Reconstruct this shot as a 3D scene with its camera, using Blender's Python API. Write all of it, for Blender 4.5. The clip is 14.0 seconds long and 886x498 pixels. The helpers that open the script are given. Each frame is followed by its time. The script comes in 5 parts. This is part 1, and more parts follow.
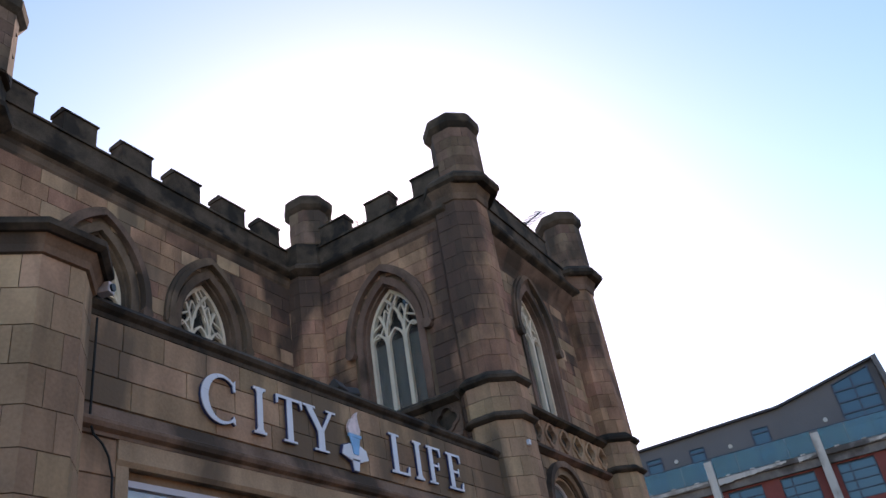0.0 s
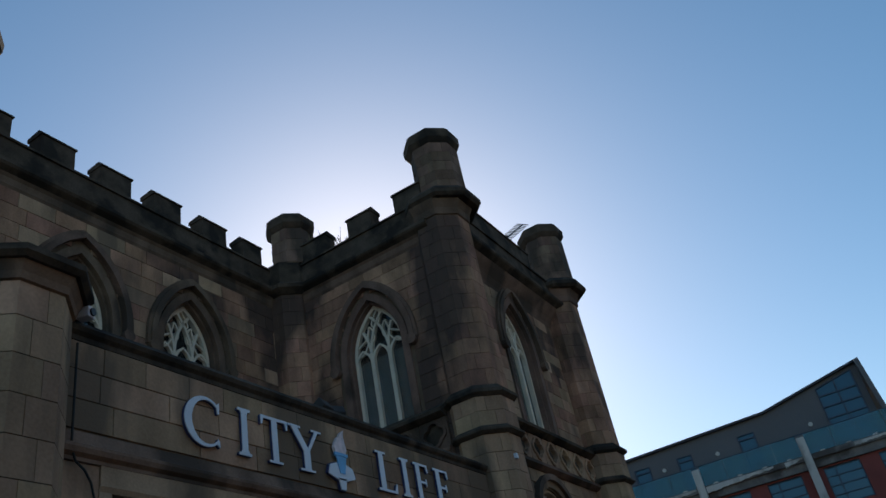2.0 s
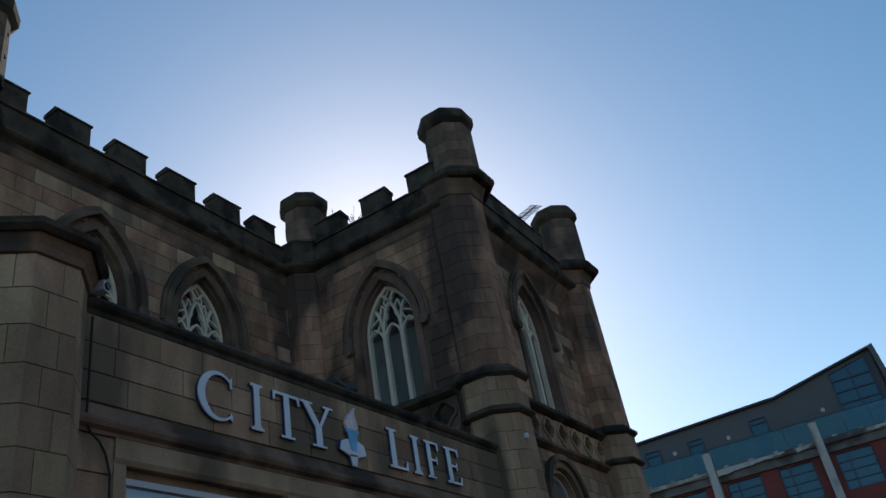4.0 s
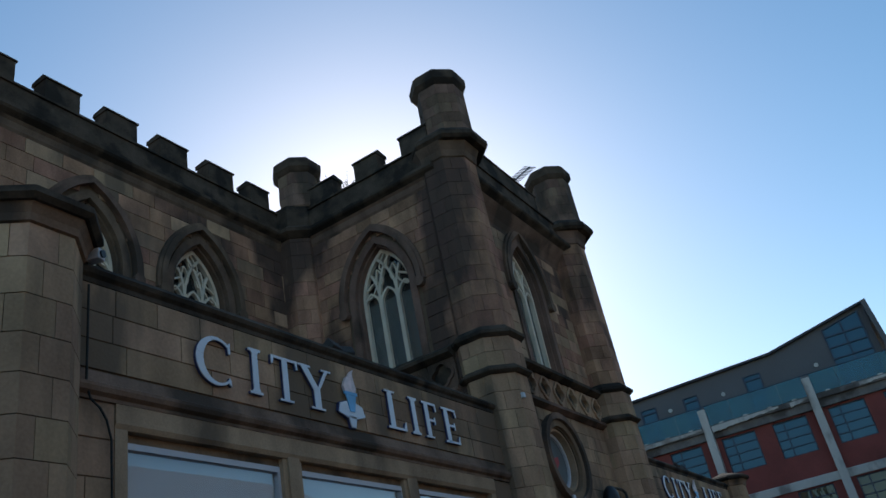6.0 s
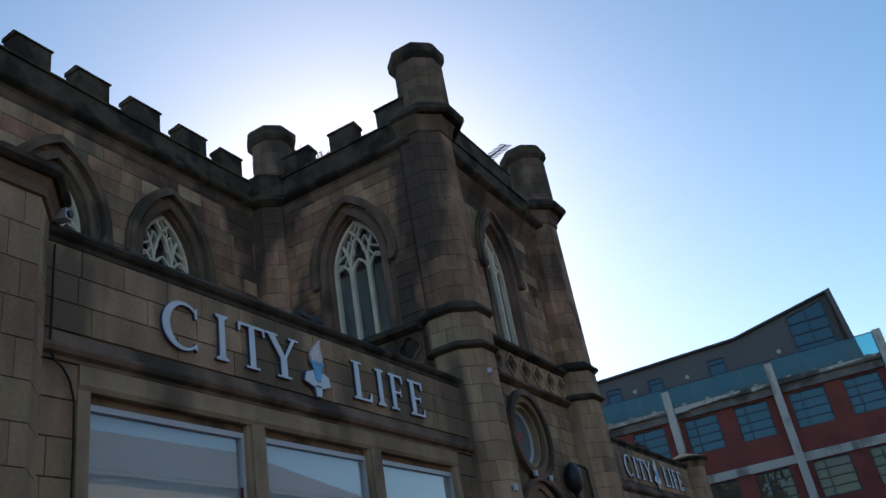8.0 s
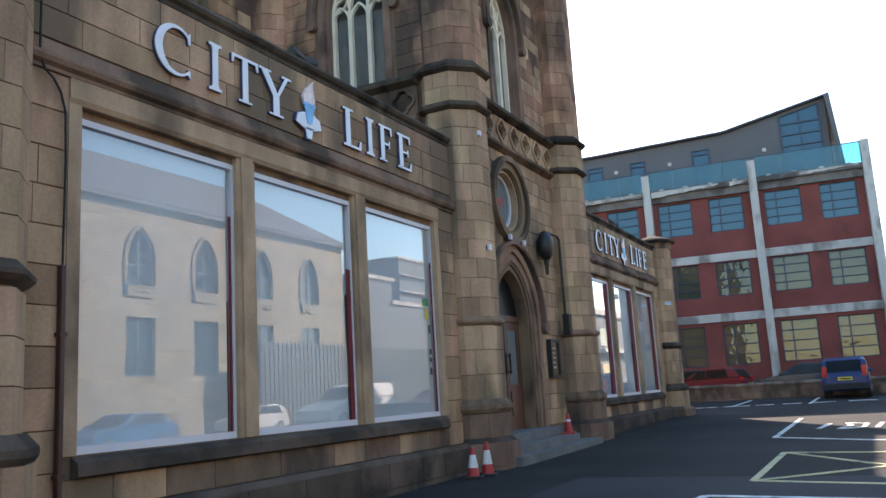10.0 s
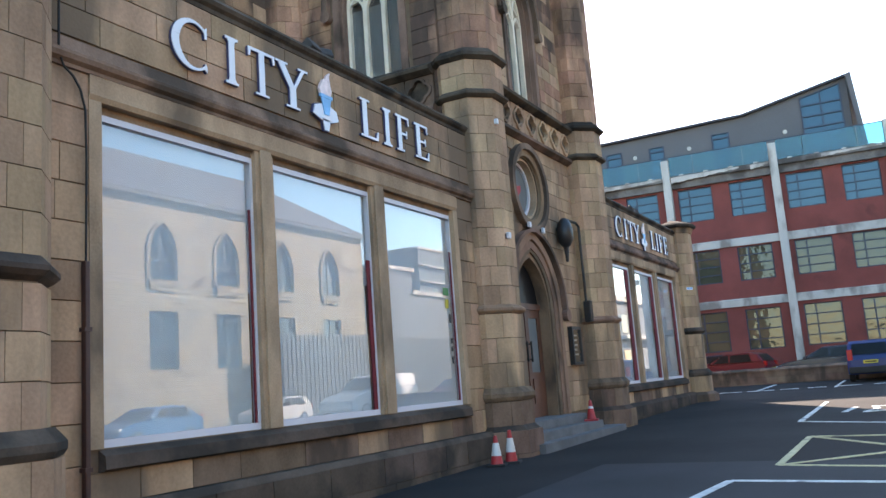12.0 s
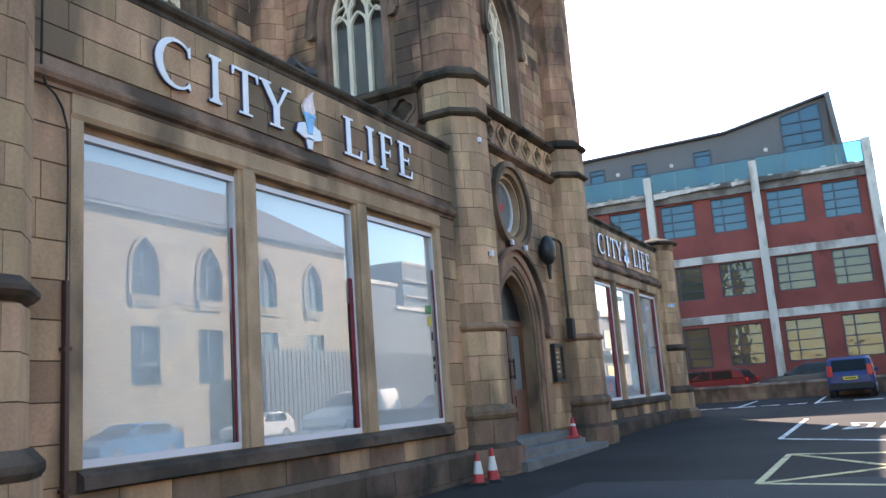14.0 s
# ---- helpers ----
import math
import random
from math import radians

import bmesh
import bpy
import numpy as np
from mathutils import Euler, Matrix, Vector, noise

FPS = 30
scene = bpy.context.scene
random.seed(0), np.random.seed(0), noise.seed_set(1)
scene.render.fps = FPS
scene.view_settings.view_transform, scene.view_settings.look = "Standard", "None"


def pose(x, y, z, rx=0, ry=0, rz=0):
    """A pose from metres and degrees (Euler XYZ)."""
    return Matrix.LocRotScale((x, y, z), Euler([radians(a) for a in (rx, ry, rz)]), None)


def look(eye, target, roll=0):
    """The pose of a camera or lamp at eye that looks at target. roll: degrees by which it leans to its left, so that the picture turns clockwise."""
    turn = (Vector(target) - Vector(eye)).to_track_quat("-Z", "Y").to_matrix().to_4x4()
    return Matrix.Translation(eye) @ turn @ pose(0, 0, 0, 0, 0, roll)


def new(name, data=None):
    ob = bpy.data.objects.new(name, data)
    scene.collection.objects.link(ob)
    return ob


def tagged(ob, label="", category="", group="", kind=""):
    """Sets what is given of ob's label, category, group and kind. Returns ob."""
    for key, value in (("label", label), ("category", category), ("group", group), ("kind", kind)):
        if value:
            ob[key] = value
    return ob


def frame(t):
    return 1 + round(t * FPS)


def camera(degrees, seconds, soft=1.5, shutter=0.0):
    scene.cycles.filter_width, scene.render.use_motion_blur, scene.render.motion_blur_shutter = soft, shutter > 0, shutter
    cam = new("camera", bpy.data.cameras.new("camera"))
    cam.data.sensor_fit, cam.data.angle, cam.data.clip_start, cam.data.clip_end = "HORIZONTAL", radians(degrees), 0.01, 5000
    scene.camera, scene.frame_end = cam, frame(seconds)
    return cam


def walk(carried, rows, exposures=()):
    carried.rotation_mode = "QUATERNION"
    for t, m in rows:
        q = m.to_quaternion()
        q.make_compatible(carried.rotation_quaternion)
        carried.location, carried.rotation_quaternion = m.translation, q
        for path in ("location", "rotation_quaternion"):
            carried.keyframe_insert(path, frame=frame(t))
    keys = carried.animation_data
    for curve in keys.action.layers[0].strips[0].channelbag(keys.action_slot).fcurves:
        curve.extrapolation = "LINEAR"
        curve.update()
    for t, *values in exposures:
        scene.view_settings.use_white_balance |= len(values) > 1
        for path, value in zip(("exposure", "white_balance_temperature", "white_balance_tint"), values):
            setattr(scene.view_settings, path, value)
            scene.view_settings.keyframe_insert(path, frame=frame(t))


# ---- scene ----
cam = camera(56.29, 14.0, soft=1.5)
PATH = [
    (0.0, -0.006, 0.005, 1.373, 121.586, 8.615, -57.030),
    (0.5, -0.009, -0.003, 1.376, 122.493, 9.775, -56.997),
    (1.0, -0.009, -0.014, 1.379, 122.253, 9.584, -57.280),
    (1.5, -0.008, -0.021, 1.382, 122.342, 10.043, -57.326),
    (2.0, -0.009, -0.022, 1.381, 122.517, 10.354, -57.280),
    (4.3, 0.003, -0.011, 1.350, 121.110, 9.280, -56.805),
    (4.5, -0.002, -0.004, 1.349, 120.832, 9.576, -56.916),
    (5.0, -0.007, -0.011, 1.338, 120.414, 9.731, -56.455),
    (5.5, -0.004, -0.014, 1.322, 119.602, 9.637, -56.737),
    (6.0, -0.004, -0.022, 1.325, 118.843, 10.416, -56.609),
    (6.5, -0.003, -0.015, 1.323, 118.706, 9.652, -57.219),
    (7.0, 0.003, -0.032, 1.313, 118.769, 10.662, -58.257),
    (7.5, 0.000, -0.055, 1.297, 118.011, 10.157, -58.589),
    (8.0, -0.006, -0.055, 1.287, 116.706, 9.371, -59.248),
    (8.5, -0.004, -0.039, 1.272, 113.587, 7.560, -59.817),
    (9.0, -0.029, -0.022, 1.259, 103.011, 3.725, -62.180),
    (9.2, -0.042, -0.016, 1.255, 100.240, 3.372, -62.747),
    (11.5, -0.032, 0.001, 1.235, 99.891, 3.304, -61.454),
    (12.0, -0.035, 0.001, 1.238, 99.326, 4.226, -60.701),
    (12.5, -0.034, -0.008, 1.239, 99.975, 5.400, -58.742),
    (13.0, -0.038, -0.006, 1.263, 98.690, 4.714, -58.286),
    (13.5, -0.045, -0.020, 1.273, 98.892, 4.322, -60.236),
    (14.0, -0.066, -0.044, 1.279, 100.255, 4.191, -61.822),
]
EXPO = [(0.0, 1.1, 7450, 31), (0.4, 0.5, 6850, 20), (0.9, 0.0, 6450, 14), (1.5, -0.27, 6350, 11), (2.2, -0.22, 6350, 11), (4.5, -0.14, 6300, 10),
        (5.5, 0.03, 6300, 10), (6.5, 0.08, 6350, 11), (7.5, 0.15, 6450, 13), (8.4, 0.3, 6650, 15), (9.0, 0.8, 7250, 19), (9.3, 1.2, 7350, 20),
        (10.2, 1.9, 7450, 20), (11.5, 2.2, 7450, 20), (14.0, 2.2, 7450, 20)]
walk(cam, [(r[0], pose(*r[1:])) for r in PATH], EXPO)

# ---- daylight: low sun behind the tower, clear sky ----
SUN_AZ, SUN_EL = 33.2, 27.6        # azimuth from +x towards +y
world = bpy.data.worlds.new("sky")
scene.world = world
world.use_nodes = True
wn = world.node_tree.nodes
sky = wn.new("ShaderNodeTexSky")
sky.sky_type = 'NISHITA'
sky.sun_disc = False
sky.sun_elevation = radians(SUN_EL)
sky.sun_rotation = radians(90 - SUN_AZ)
sky.air_density, sky.dust_density, sky.ozone_density = 1.0, 0.45, 1.5
wn["Background"].inputs[1].default_value = 0.145
deep = wn.new("ShaderNodeHueSaturation")
deep.inputs["Saturation"].default_value, deep.inputs["Hue"].default_value = 1.2, 0.489
world.node_tree.links.new(sky.outputs[0], deep.inputs["Color"])
world.node_tree.links.new(deep.outputs[0], wn["Background"].inputs[0])
sun_data = bpy.data.lights.new("sun", 'SUN')
sun_data.energy, sun_data.angle, sun_data.color = 4.2, radians(0.5), (1.0, 0.93, 0.82)
sun = new("sun", sun_data)
_s = Vector((math.cos(radians(SUN_AZ)) * math.cos(radians(SUN_EL)), math.sin(radians(SUN_AZ)) * math.cos(radians(SUN_EL)), math.sin(radians(SUN_EL))))
sun.matrix_world = look(tuple(_s * 120), (0, 0, 0))


# ---- materials ----
def material(name, colour, rough=0.8, metal=0.0, scale=3.0, vary=0.25, fine=40.0, bump=0.2, dark=None, dark_amount=0.0, dark_scale=0.7,
             per_piece=0.0, spec=0.5, bump_dist=0.01, streak=1.0, hue_range=(0.485, 0.511)):
    m = bpy.data.materials.new(name)
    m.use_nodes = True
    n, l = m.node_tree.nodes, m.node_tree.links
    b = n["Principled BSDF"]
    b.inputs["Roughness"].default_value = rough
    b.inputs["Metallic"].default_value = metal
    b.inputs["Specular IOR Level"].default_value = spec
    geo = n.new("ShaderNodeNewGeometry")
    mp = n.new("ShaderNodeMapping")
    mp.inputs["Scale"].default_value = (1, 1, 1 / streak)
    l.new(geo.outputs["Position"], mp.inputs["Vector"])
    big = n.new("ShaderNodeTexNoise")
    big.inputs["Scale"].default_value, big.inputs["Detail"].default_value = scale, 5
    small = n.new("ShaderNodeTexNoise")
    small.inputs["Scale"].default_value, small.inputs["Detail"].default_value = fine, 4
    l.new(mp.outputs[0], big.inputs["Vector"])
    l.new(geo.outputs["Position"], small.inputs["Vector"])
    add = n.new("ShaderNodeMath")
    add.operation = 'ADD'
    l.new(big.outputs[0], add.inputs[0])
    soft = n.new("ShaderNodeMapRange")
    soft.inputs[3].default_value, soft.inputs[4].default_value = 0.32, 0.68
    l.new(small.outputs[0], soft.inputs[0])
    l.new(soft.outputs[0], add.inputs[1])
    val = n.new("ShaderNodeMapRange")
    val.inputs[1].default_value, val.inputs[2].default_value = 0.72, 1.28
    val.inputs[3].default_value, val.inputs[4].default_value = 1 - vary, 1 + vary
    l.new(add.outputs[0], val.inputs[0])
    last = val.outputs[0]
    if per_piece:
        info = n.new("ShaderNodeObjectInfo")
        pr = n.new("ShaderNodeMapRange")
        pr.inputs[3].default_value, pr.inputs[4].default_value = 1 - per_piece, 1 + per_piece
        l.new(info.outputs["Random"], pr.inputs[0])
        mul = n.new("ShaderNodeMath")
        mul.operation = 'MULTIPLY'
        l.new(last, mul.inputs[0])
        l.new(pr.outputs[0], mul.inputs[1])
        last = mul.outputs[0]
    vm = n.new("ShaderNodeVectorMath")
    vm.operation = 'SCALE'
    vm.inputs[0].default_value = colour
    l.new(last, vm.inputs["Scale"])
    out = vm.outputs[0]
    if per_piece:
        hue = n.new("ShaderNodeHueSaturation")
        hr = n.new("ShaderNodeMapRange")
        hr.inputs[3].default_value, hr.inputs[4].default_value = hue_range
        frac = n.new("ShaderNodeMath")
        frac.operation = 'FRACT'
        m7 = n.new("ShaderNodeMath")
        m7.operation = 'MULTIPLY'
        m7.inputs[1].default_value = 7.31
        l.new(info.outputs["Random"], m7.inputs[0])
        l.new(m7.outputs[0], frac.inputs[0])
        l.new(frac.outputs[0], hr.inputs[0])
        l.new(hr.outputs[0], hue.inputs["Hue"])
        l.new(out, hue.inputs["Color"])
        out = hue.outputs[0]
    if dark is not None:
        st = n.new("ShaderNodeTexNoise")
        st.inputs["Scale"].default_value, st.inputs["Detail"].default_value = dark_scale, 6
        l.new(mp.outputs[0], st.inputs["Vector"])
        rm = n.new("ShaderNodeMapRange")
        rm.inputs[1].default_value, rm.inputs[2].default_value = 0.63 - 0.25 * dark_amount, 0.74 - 0.25 * dark_amount
        rm.inputs[4].default_value = 0.85
        l.new(st.outputs[0], rm.inputs[0])
        mix = n.new("ShaderNodeMix")
        mix.data_type = 'RGBA'
        l.new(rm.outputs[0], mix.inputs["Factor"])
        l.new(out, mix.inputs["A"])
        mix.inputs["B"].default_value = (*dark, 1)
        out = mix.outputs["Result"]
    l.new(out, b.inputs["Base Color"])
    if bump:
        bp = n.new("ShaderNodeBump")
        bp.inputs["Strength"].default_value, bp.inputs["Distance"].default_value = bump, bump_dist
        l.new(add.outputs[0], bp.inputs["Height"])
        l.new(bp.outputs[0], b.inputs["Normal"])
    return m


def glass_material(name, tint=(1, 1, 1), rough=0.0, ior=1.5):
    m = bpy.data.materials.new(name)
    m.use_nodes = True
    b = m.node_tree.nodes["Principled BSDF"]
    b.inputs["Base Color"].default_value = (*tint, 1)
    b.inputs["Transmission Weight"].default_value = 1.0
    b.inputs["Roughness"].default_value = rough
    b.inputs["IOR"].default_value = ior
    return m


SANDSTONE = material("sandstone_ashlar", (0.425, 0.278, 0.17), 0.92, scale=2.6, vary=0.38, fine=30, bump=0.6, dark=(0.17, 0.122, 0.086), hue_range=(0.487, 0.504),
                     dark_amount=0.5, dark_scale=1.1, per_piece=0.22, spec=0.15, streak=3.0, bump_dist=0.014)
RUDDY = material("ruddy_brown_ashlar", (0.375, 0.212, 0.132), 0.93, scale=3.0, vary=0.45, fine=36, bump=0.7, dark=(0.07, 0.052, 0.045),
                 dark_amount=0.6, dark_scale=0.8, per_piece=0.22, spec=0.14, streak=2.2, bump_dist=0.016, hue_range=(0.486, 0.504))
BROWN = material("brown_dressed_sandstone", (0.285, 0.178, 0.115), 0.92, scale=2.4, vary=0.36, fine=40, bump=0.6, dark=(0.07, 0.055, 0.045),
                 dark_amount=0.4, dark_scale=1.1, spec=0.18, streak=2.0, per_piece=0.14)
SOOTY = material("sooty_sandstone", (0.20, 0.13, 0.092), 0.94, scale=2.6, vary=0.42, fine=34, bump=0.8, dark=(0.07, 0.054, 0.043),
                 dark_amount=0.6, dark_scale=1.2, per_piece=0.2, spec=0.15, streak=2.0)
GRIMY = material("grimy_base_stone", (0.10, 0.072, 0.056), 0.94, scale=2.2, vary=0.35, fine=34, bump=0.7, dark=(0.04, 0.035, 0.03),
                 dark_amount=0.7, dark_scale=1.0, per_piece=0.2, spec=0.15)
BLACKENED = material("soot_blackened_stone", (0.092, 0.069, 0.052), 0.96, scale=2.8, vary=0.45, fine=32, bump=0.8, dark=(0.028, 0.025, 0.022),
                     dark_amount=0.6, dark_scale=1.5, spec=0.12)
CLEAN = material("dressed_sandstone", (0.43, 0.292, 0.188), 0.9, scale=2.4, vary=0.4, fine=45, bump=0.4, dark=(0.14, 0.10, 0.07),
                 dark_amount=0.35, dark_scale=0.8, spec=0.2, streak=2.0)
MORTAR = material("dark_mortar", (0.17, 0.118, 0.08), 0.95, vary=0.3, bump=0.3, spec=0.1)
WHITE_PAINT = material("white_painted_frame", (0.66, 0.64, 0.68), 0.45, vary=0.05, bump=0.05)
CREAM_STONE = material("pale_tracery_stone", (0.80, 0.68, 0.53), 0.8, vary=0.15, bump=0.2)
SIGN_WHITE = material("white_sign_face", (0.78, 0.79, 0.84), 0.4, vary=0.04, bump=0.0)
SIGN_EDGE = material("dark_blue_letter_edge", (0.06, 0.06, 0.14), 0.5, vary=0.1, bump=0.0)
ASPHALT = material("asphalt", (0.031, 0.0275, 0.0275), 0.88, scale=0.35, vary=0.42, fine=55, bump=0.8, dark=(0.024, 0.023, 0.024), dark_amount=0.3,
                   dark_scale=0.25, spec=0.12, bump_dist=0.006)
MARKING = material("worn_white_road_paint", (0.62, 0.62, 0.6), 0.7, scale=5, vary=0.3, fine=60, bump=0.2, dark=(0.08, 0.08, 0.08), dark_amount=0.25, dark_scale=3)
MARK_YELLOW = material("worn_yellow_road_paint", (0.55, 0.47, 0.25), 0.7, scale=5, vary=0.3, fine=60, bump=0.2, dark=(0.08, 0.08, 0.08), dark_amount=0.25, dark_scale=3)
STEP_STONE = material("worn_grey_step_stone", (0.135, 0.133, 0.134), 0.85, scale=3, vary=0.25, bump=0.3, dark=(0.1, 0.1, 0.1), dark_amount=0.3)
RED_BRICK = material("red_brickwork", (0.225, 0.056, 0.046), 0.9, scale=0.6, vary=0.25, fine=18, bump=0.3, dark=(0.12, 0.035, 0.03), dark_amount=0.02)
CONCRETE = material("weathered_white_concrete", (0.53, 0.50, 0.46), 0.85, scale=0.8, vary=0.18, fine=15, bump=0.3, dark=(0.2, 0.17, 0.15), dark_amount=0.55, dark_scale=0.9, streak=2.0)
GREY_CLAD = material("grey_cladding", (0.11, 0.107, 0.113), 0.7, scale=0.4, vary=0.12, fine=10, bump=0.1)
ROOF_DARK = material("dark_roof_edge", (0.035, 0.035, 0.045), 0.6, vary=0.15, bump=0.1)
NAVY_FRAME = material("dark_blue_steel_frame", (0.016, 0.03, 0.06), 0.45, vary=0.15, bump=0.05)
WOOD = material("dark_varnished_door_wood", (0.125, 0.05, 0.03), 0.5, scale=4, vary=0.35, fine=30, bump=0.2, streak=6)
BLACK_METAL = material("black_painted_metal", (0.012, 0.012, 0.014), 0.45, vary=0.2, bump=0.05)
BROWN_PIPE = material("dark_brown_painted_pipe", (0.06, 0.024, 0.02), 0.5, vary=0.25, bump=0.1)
CONE_RED = material("red_cone_plastic", (0.45, 0.026, 0.03), 0.5, vary=0.15, bump=0.05)
CONE_WHITE = material("white_reflective_sleeve", (0.6, 0.6, 0.6), 0.4, vary=0.1, bump=0.05)
RUBBER = material("black_rubber", (0.02, 0.02, 0.02), 0.8, vary=0.2, bump=0.1)
# lighter top and greyer foot of the panes are put into these colours
BACKING_UP = material("pale_upper_backing", (0.80, 0.83, 0.86), 0.85, scale=0.7, vary=0.05, fine=8, bump=0.0, spec=0.1)
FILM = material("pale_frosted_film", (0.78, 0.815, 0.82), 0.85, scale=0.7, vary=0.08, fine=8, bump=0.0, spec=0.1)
# near-black colour puts the shade of unlit rooms into the linings
DARK_ROOM = material("unlit_room_black", (0.05, 0.05, 0.05), 0.9, vary=0.2, bump=0.0)
CURTAIN = material("dark_red_curtain", (0.19, 0.022, 0.03), 0.85, vary=0.25, bump=0.2)
BLIND = material("grey_green_blind", (0.15, 0.165, 0.165), 0.8, vary=0.1, bump=0.05)
GLASS = glass_material("clear_window_glass")
PLATE_GLASS = glass_material("reflective_plate_glass", ior=1.85)
GLASS_BLUE = glass_material("blue_tinted_glass", (0.25, 0.72, 0.85))


# ---- helpers ----
def finish(bm, name, mat, smooth=False):
    bmesh.ops.recalc_face_normals(bm, faces=bm.faces[:])
    me = bpy.data.meshes.new(name)
    bm.to_mesh(me)
    bm.free()
    for mt in (mat if isinstance(mat, (list, tuple)) else [mat]):
        me.materials.append(mt)
    if smooth:
        for p in me.polygons:
            p.use_smooth = True
    return me


def part(name, bm, mat, parent=None, label="", smooth=False):
    ob = new(name, finish(bm, name, mat, smooth))
    if parent is not None:
        ob.parent = parent
    if label:
        tagged(ob, label)
    return ob


def thing(name, label, category, group="", kind="", at=(0, 0, 0), rz=0.0):
    ob = new(name)
    ob.empty_display_size = 0.2
    ob.matrix_basis = pose(*at, 0, 0, rz)
    return tagged(ob, label, category, group, kind)


def box(bm, x0, x1, y0, y1, z0, z1, bevel=0.0):
    r = bmesh.ops.create_cube(bm, size=1.0, matrix=Matrix.Translation(((x0 + x1) / 2, (y0 + y1) / 2, (z0 + z1) / 2))
                              @ Matrix.Diagonal((abs(x1 - x0), abs(y1 - y0), abs(z1 - z0), 1)))
    if bevel:
        es = list({e for v in r["verts"] for e in v.link_edges})
        bmesh.ops.bevel(bm, geom=es, offset=bevel, segments=2, affect='EDGES', profile=0.6)
    return bm


def boxed(*a, **k):
    return box(bmesh.new(), *a, **k)


def tube(bm, p0, p1, r0, r1=None, seg=10):
    p0, p1 = Vector(p0), Vector(p1)
    d = p1 - p0
    m = Matrix.Translation((p0 + p1) / 2) @ d.to_track_quat('Z', 'Y').to_matrix().to_4x4()
    bmesh.ops.create_cone(bm, cap_ends=True, segments=seg, radius1=r0, radius2=r0 if r1 is None else r1, depth=d.length, matrix=m)
    return bm


class Front:
    """A wall that faces -y at y = at: u is x, d goes inwards."""
    def __init__(self, at):
        self.at = at

    def p(self, u, d, z):
        return Vector((u, self.at + d, z))

    def block(self, u0, u1, d0, d1, z0, z1):
        return Matrix.Translation(((u0 + u1) / 2, self.at + (d0 + d1) / 2, (z0 + z1) / 2)) @ Matrix.Diagonal((u1 - u0, d1 - d0, z1 - z0, 1))


class Side:
    """A wall that faces -x at x = at: u is y, d goes inwards."""
    def __init__(self, at):
        self.at = at

    def p(self, u, d, z):
        return Vector((self.at + d, u, z))

    def block(self, u0, u1, d0, d1, z0, z1):
        return Matrix.Translation((self.at + (d0 + d1) / 2, (u0 + u1) / 2, (z0 + z1) / 2)) @ Matrix.Diagonal((d1 - d0, u1 - u0, z1 - z0, 1))


def slab(bm, fr, poly, d0, d1):
    """A convex outline in (u, z), from depth d0 to d1."""
    a = [bm.verts.new(fr.p(u, d0, z)) for u, z in poly]
    b = [bm.verts.new(fr.p(u, d1, z)) for u, z in poly]
    bm.faces.new(a)
    bm.faces.new(b[::-1])
    for i in range(len(poly)):
        j = (i + 1) % len(poly)
        bm.faces.new((a[i], b[i], b[j], a[j]))


def run(bm, fr, u0, u1, prof, e0=0.0, e1=0.0):
    """A moulding: the profile (d, z) drawn from u0 to u1."""
    a = [bm.verts.new(fr.p(u0, d, z)) for d, z in prof]
    b = [bm.verts.new(fr.p(u1, d, z)) for d, z in prof]
    bm.faces.new(a)
    bm.faces.new(b[::-1])
    for i in range(len(prof)):
        j = (i + 1) % len(prof)
        bm.faces.new((a[i], b[i], b[j], a[j]))


def ribbon(bm, fr, pts, w, d0, d1, closed=False, inner=None):
    """A bar of width w along a line in (u, z), from depth d0 to d1. inner: widths on either side."""
    wa, wb = (w / 2, w / 2) if inner is None else inner
    n = len(pts)
    rows = []
    for i in range(n):
        a = Vector(pts[(i - 1) % n] if closed or i else pts[0])
        c = Vector(pts[(i + 1) % n] if closed or i < n - 1 else pts[-1])
        t = c - a
        t = t.normalized() if t.length else Vector((1, 0))
        nr = Vector((-t.y, t.x))
        q = Vector(pts[i])
        o, s = q + nr * wa, q - nr * wb
        rows.append([bm.verts.new(fr.p(o.x, d0, o.y)), bm.verts.new(fr.p(o.x, d1, o.y)), bm.verts.new(fr.p(s.x, d1, s.y)), bm.verts.new(fr.p(s.x, d0, s.y))])
    for i in range(n if closed else n - 1):
        r, s = rows[i], rows[(i + 1) % n]
        for k in range(4):
            bm.faces.new((r[k], r[(k + 1) % 4], s[(k + 1) % 4], s[k]))
    if not closed:
        bm.faces.new(rows[0])
        bm.faces.new(rows[-1][::-1])


def arch(c, w, zs, h, n=9, foot=None):
    """The line of a pointed arch about u = c: half width w, springing zs, rise h; foot: goes down to this height."""
    r = (w * w + h * h) / (2 * w)
    top = math.atan2(h, r - w)
    left = [(c + (r - w) - r * math.cos(top * i / n), zs + r * math.sin(top * i / n)) for i in range(n + 1)]
    right = [(2 * c - u, z) for u, z in left[::-1][1:]]
    pts = left + right
    if foot is not None:
        pts = [(c - w, foot)] + pts + [(c + w, foot)]
    return pts


def arch_half(w, zs, h, z):
    """Half the opening's width at height z."""
    if z <= zs:
        return w
    if z >= zs + h:
        return 0.0
    r = (w * w + h * h) / (2 * w)
    return max(0.0, math.sqrt(max(0.0, r * r - (z - zs) ** 2)) - (r - w))


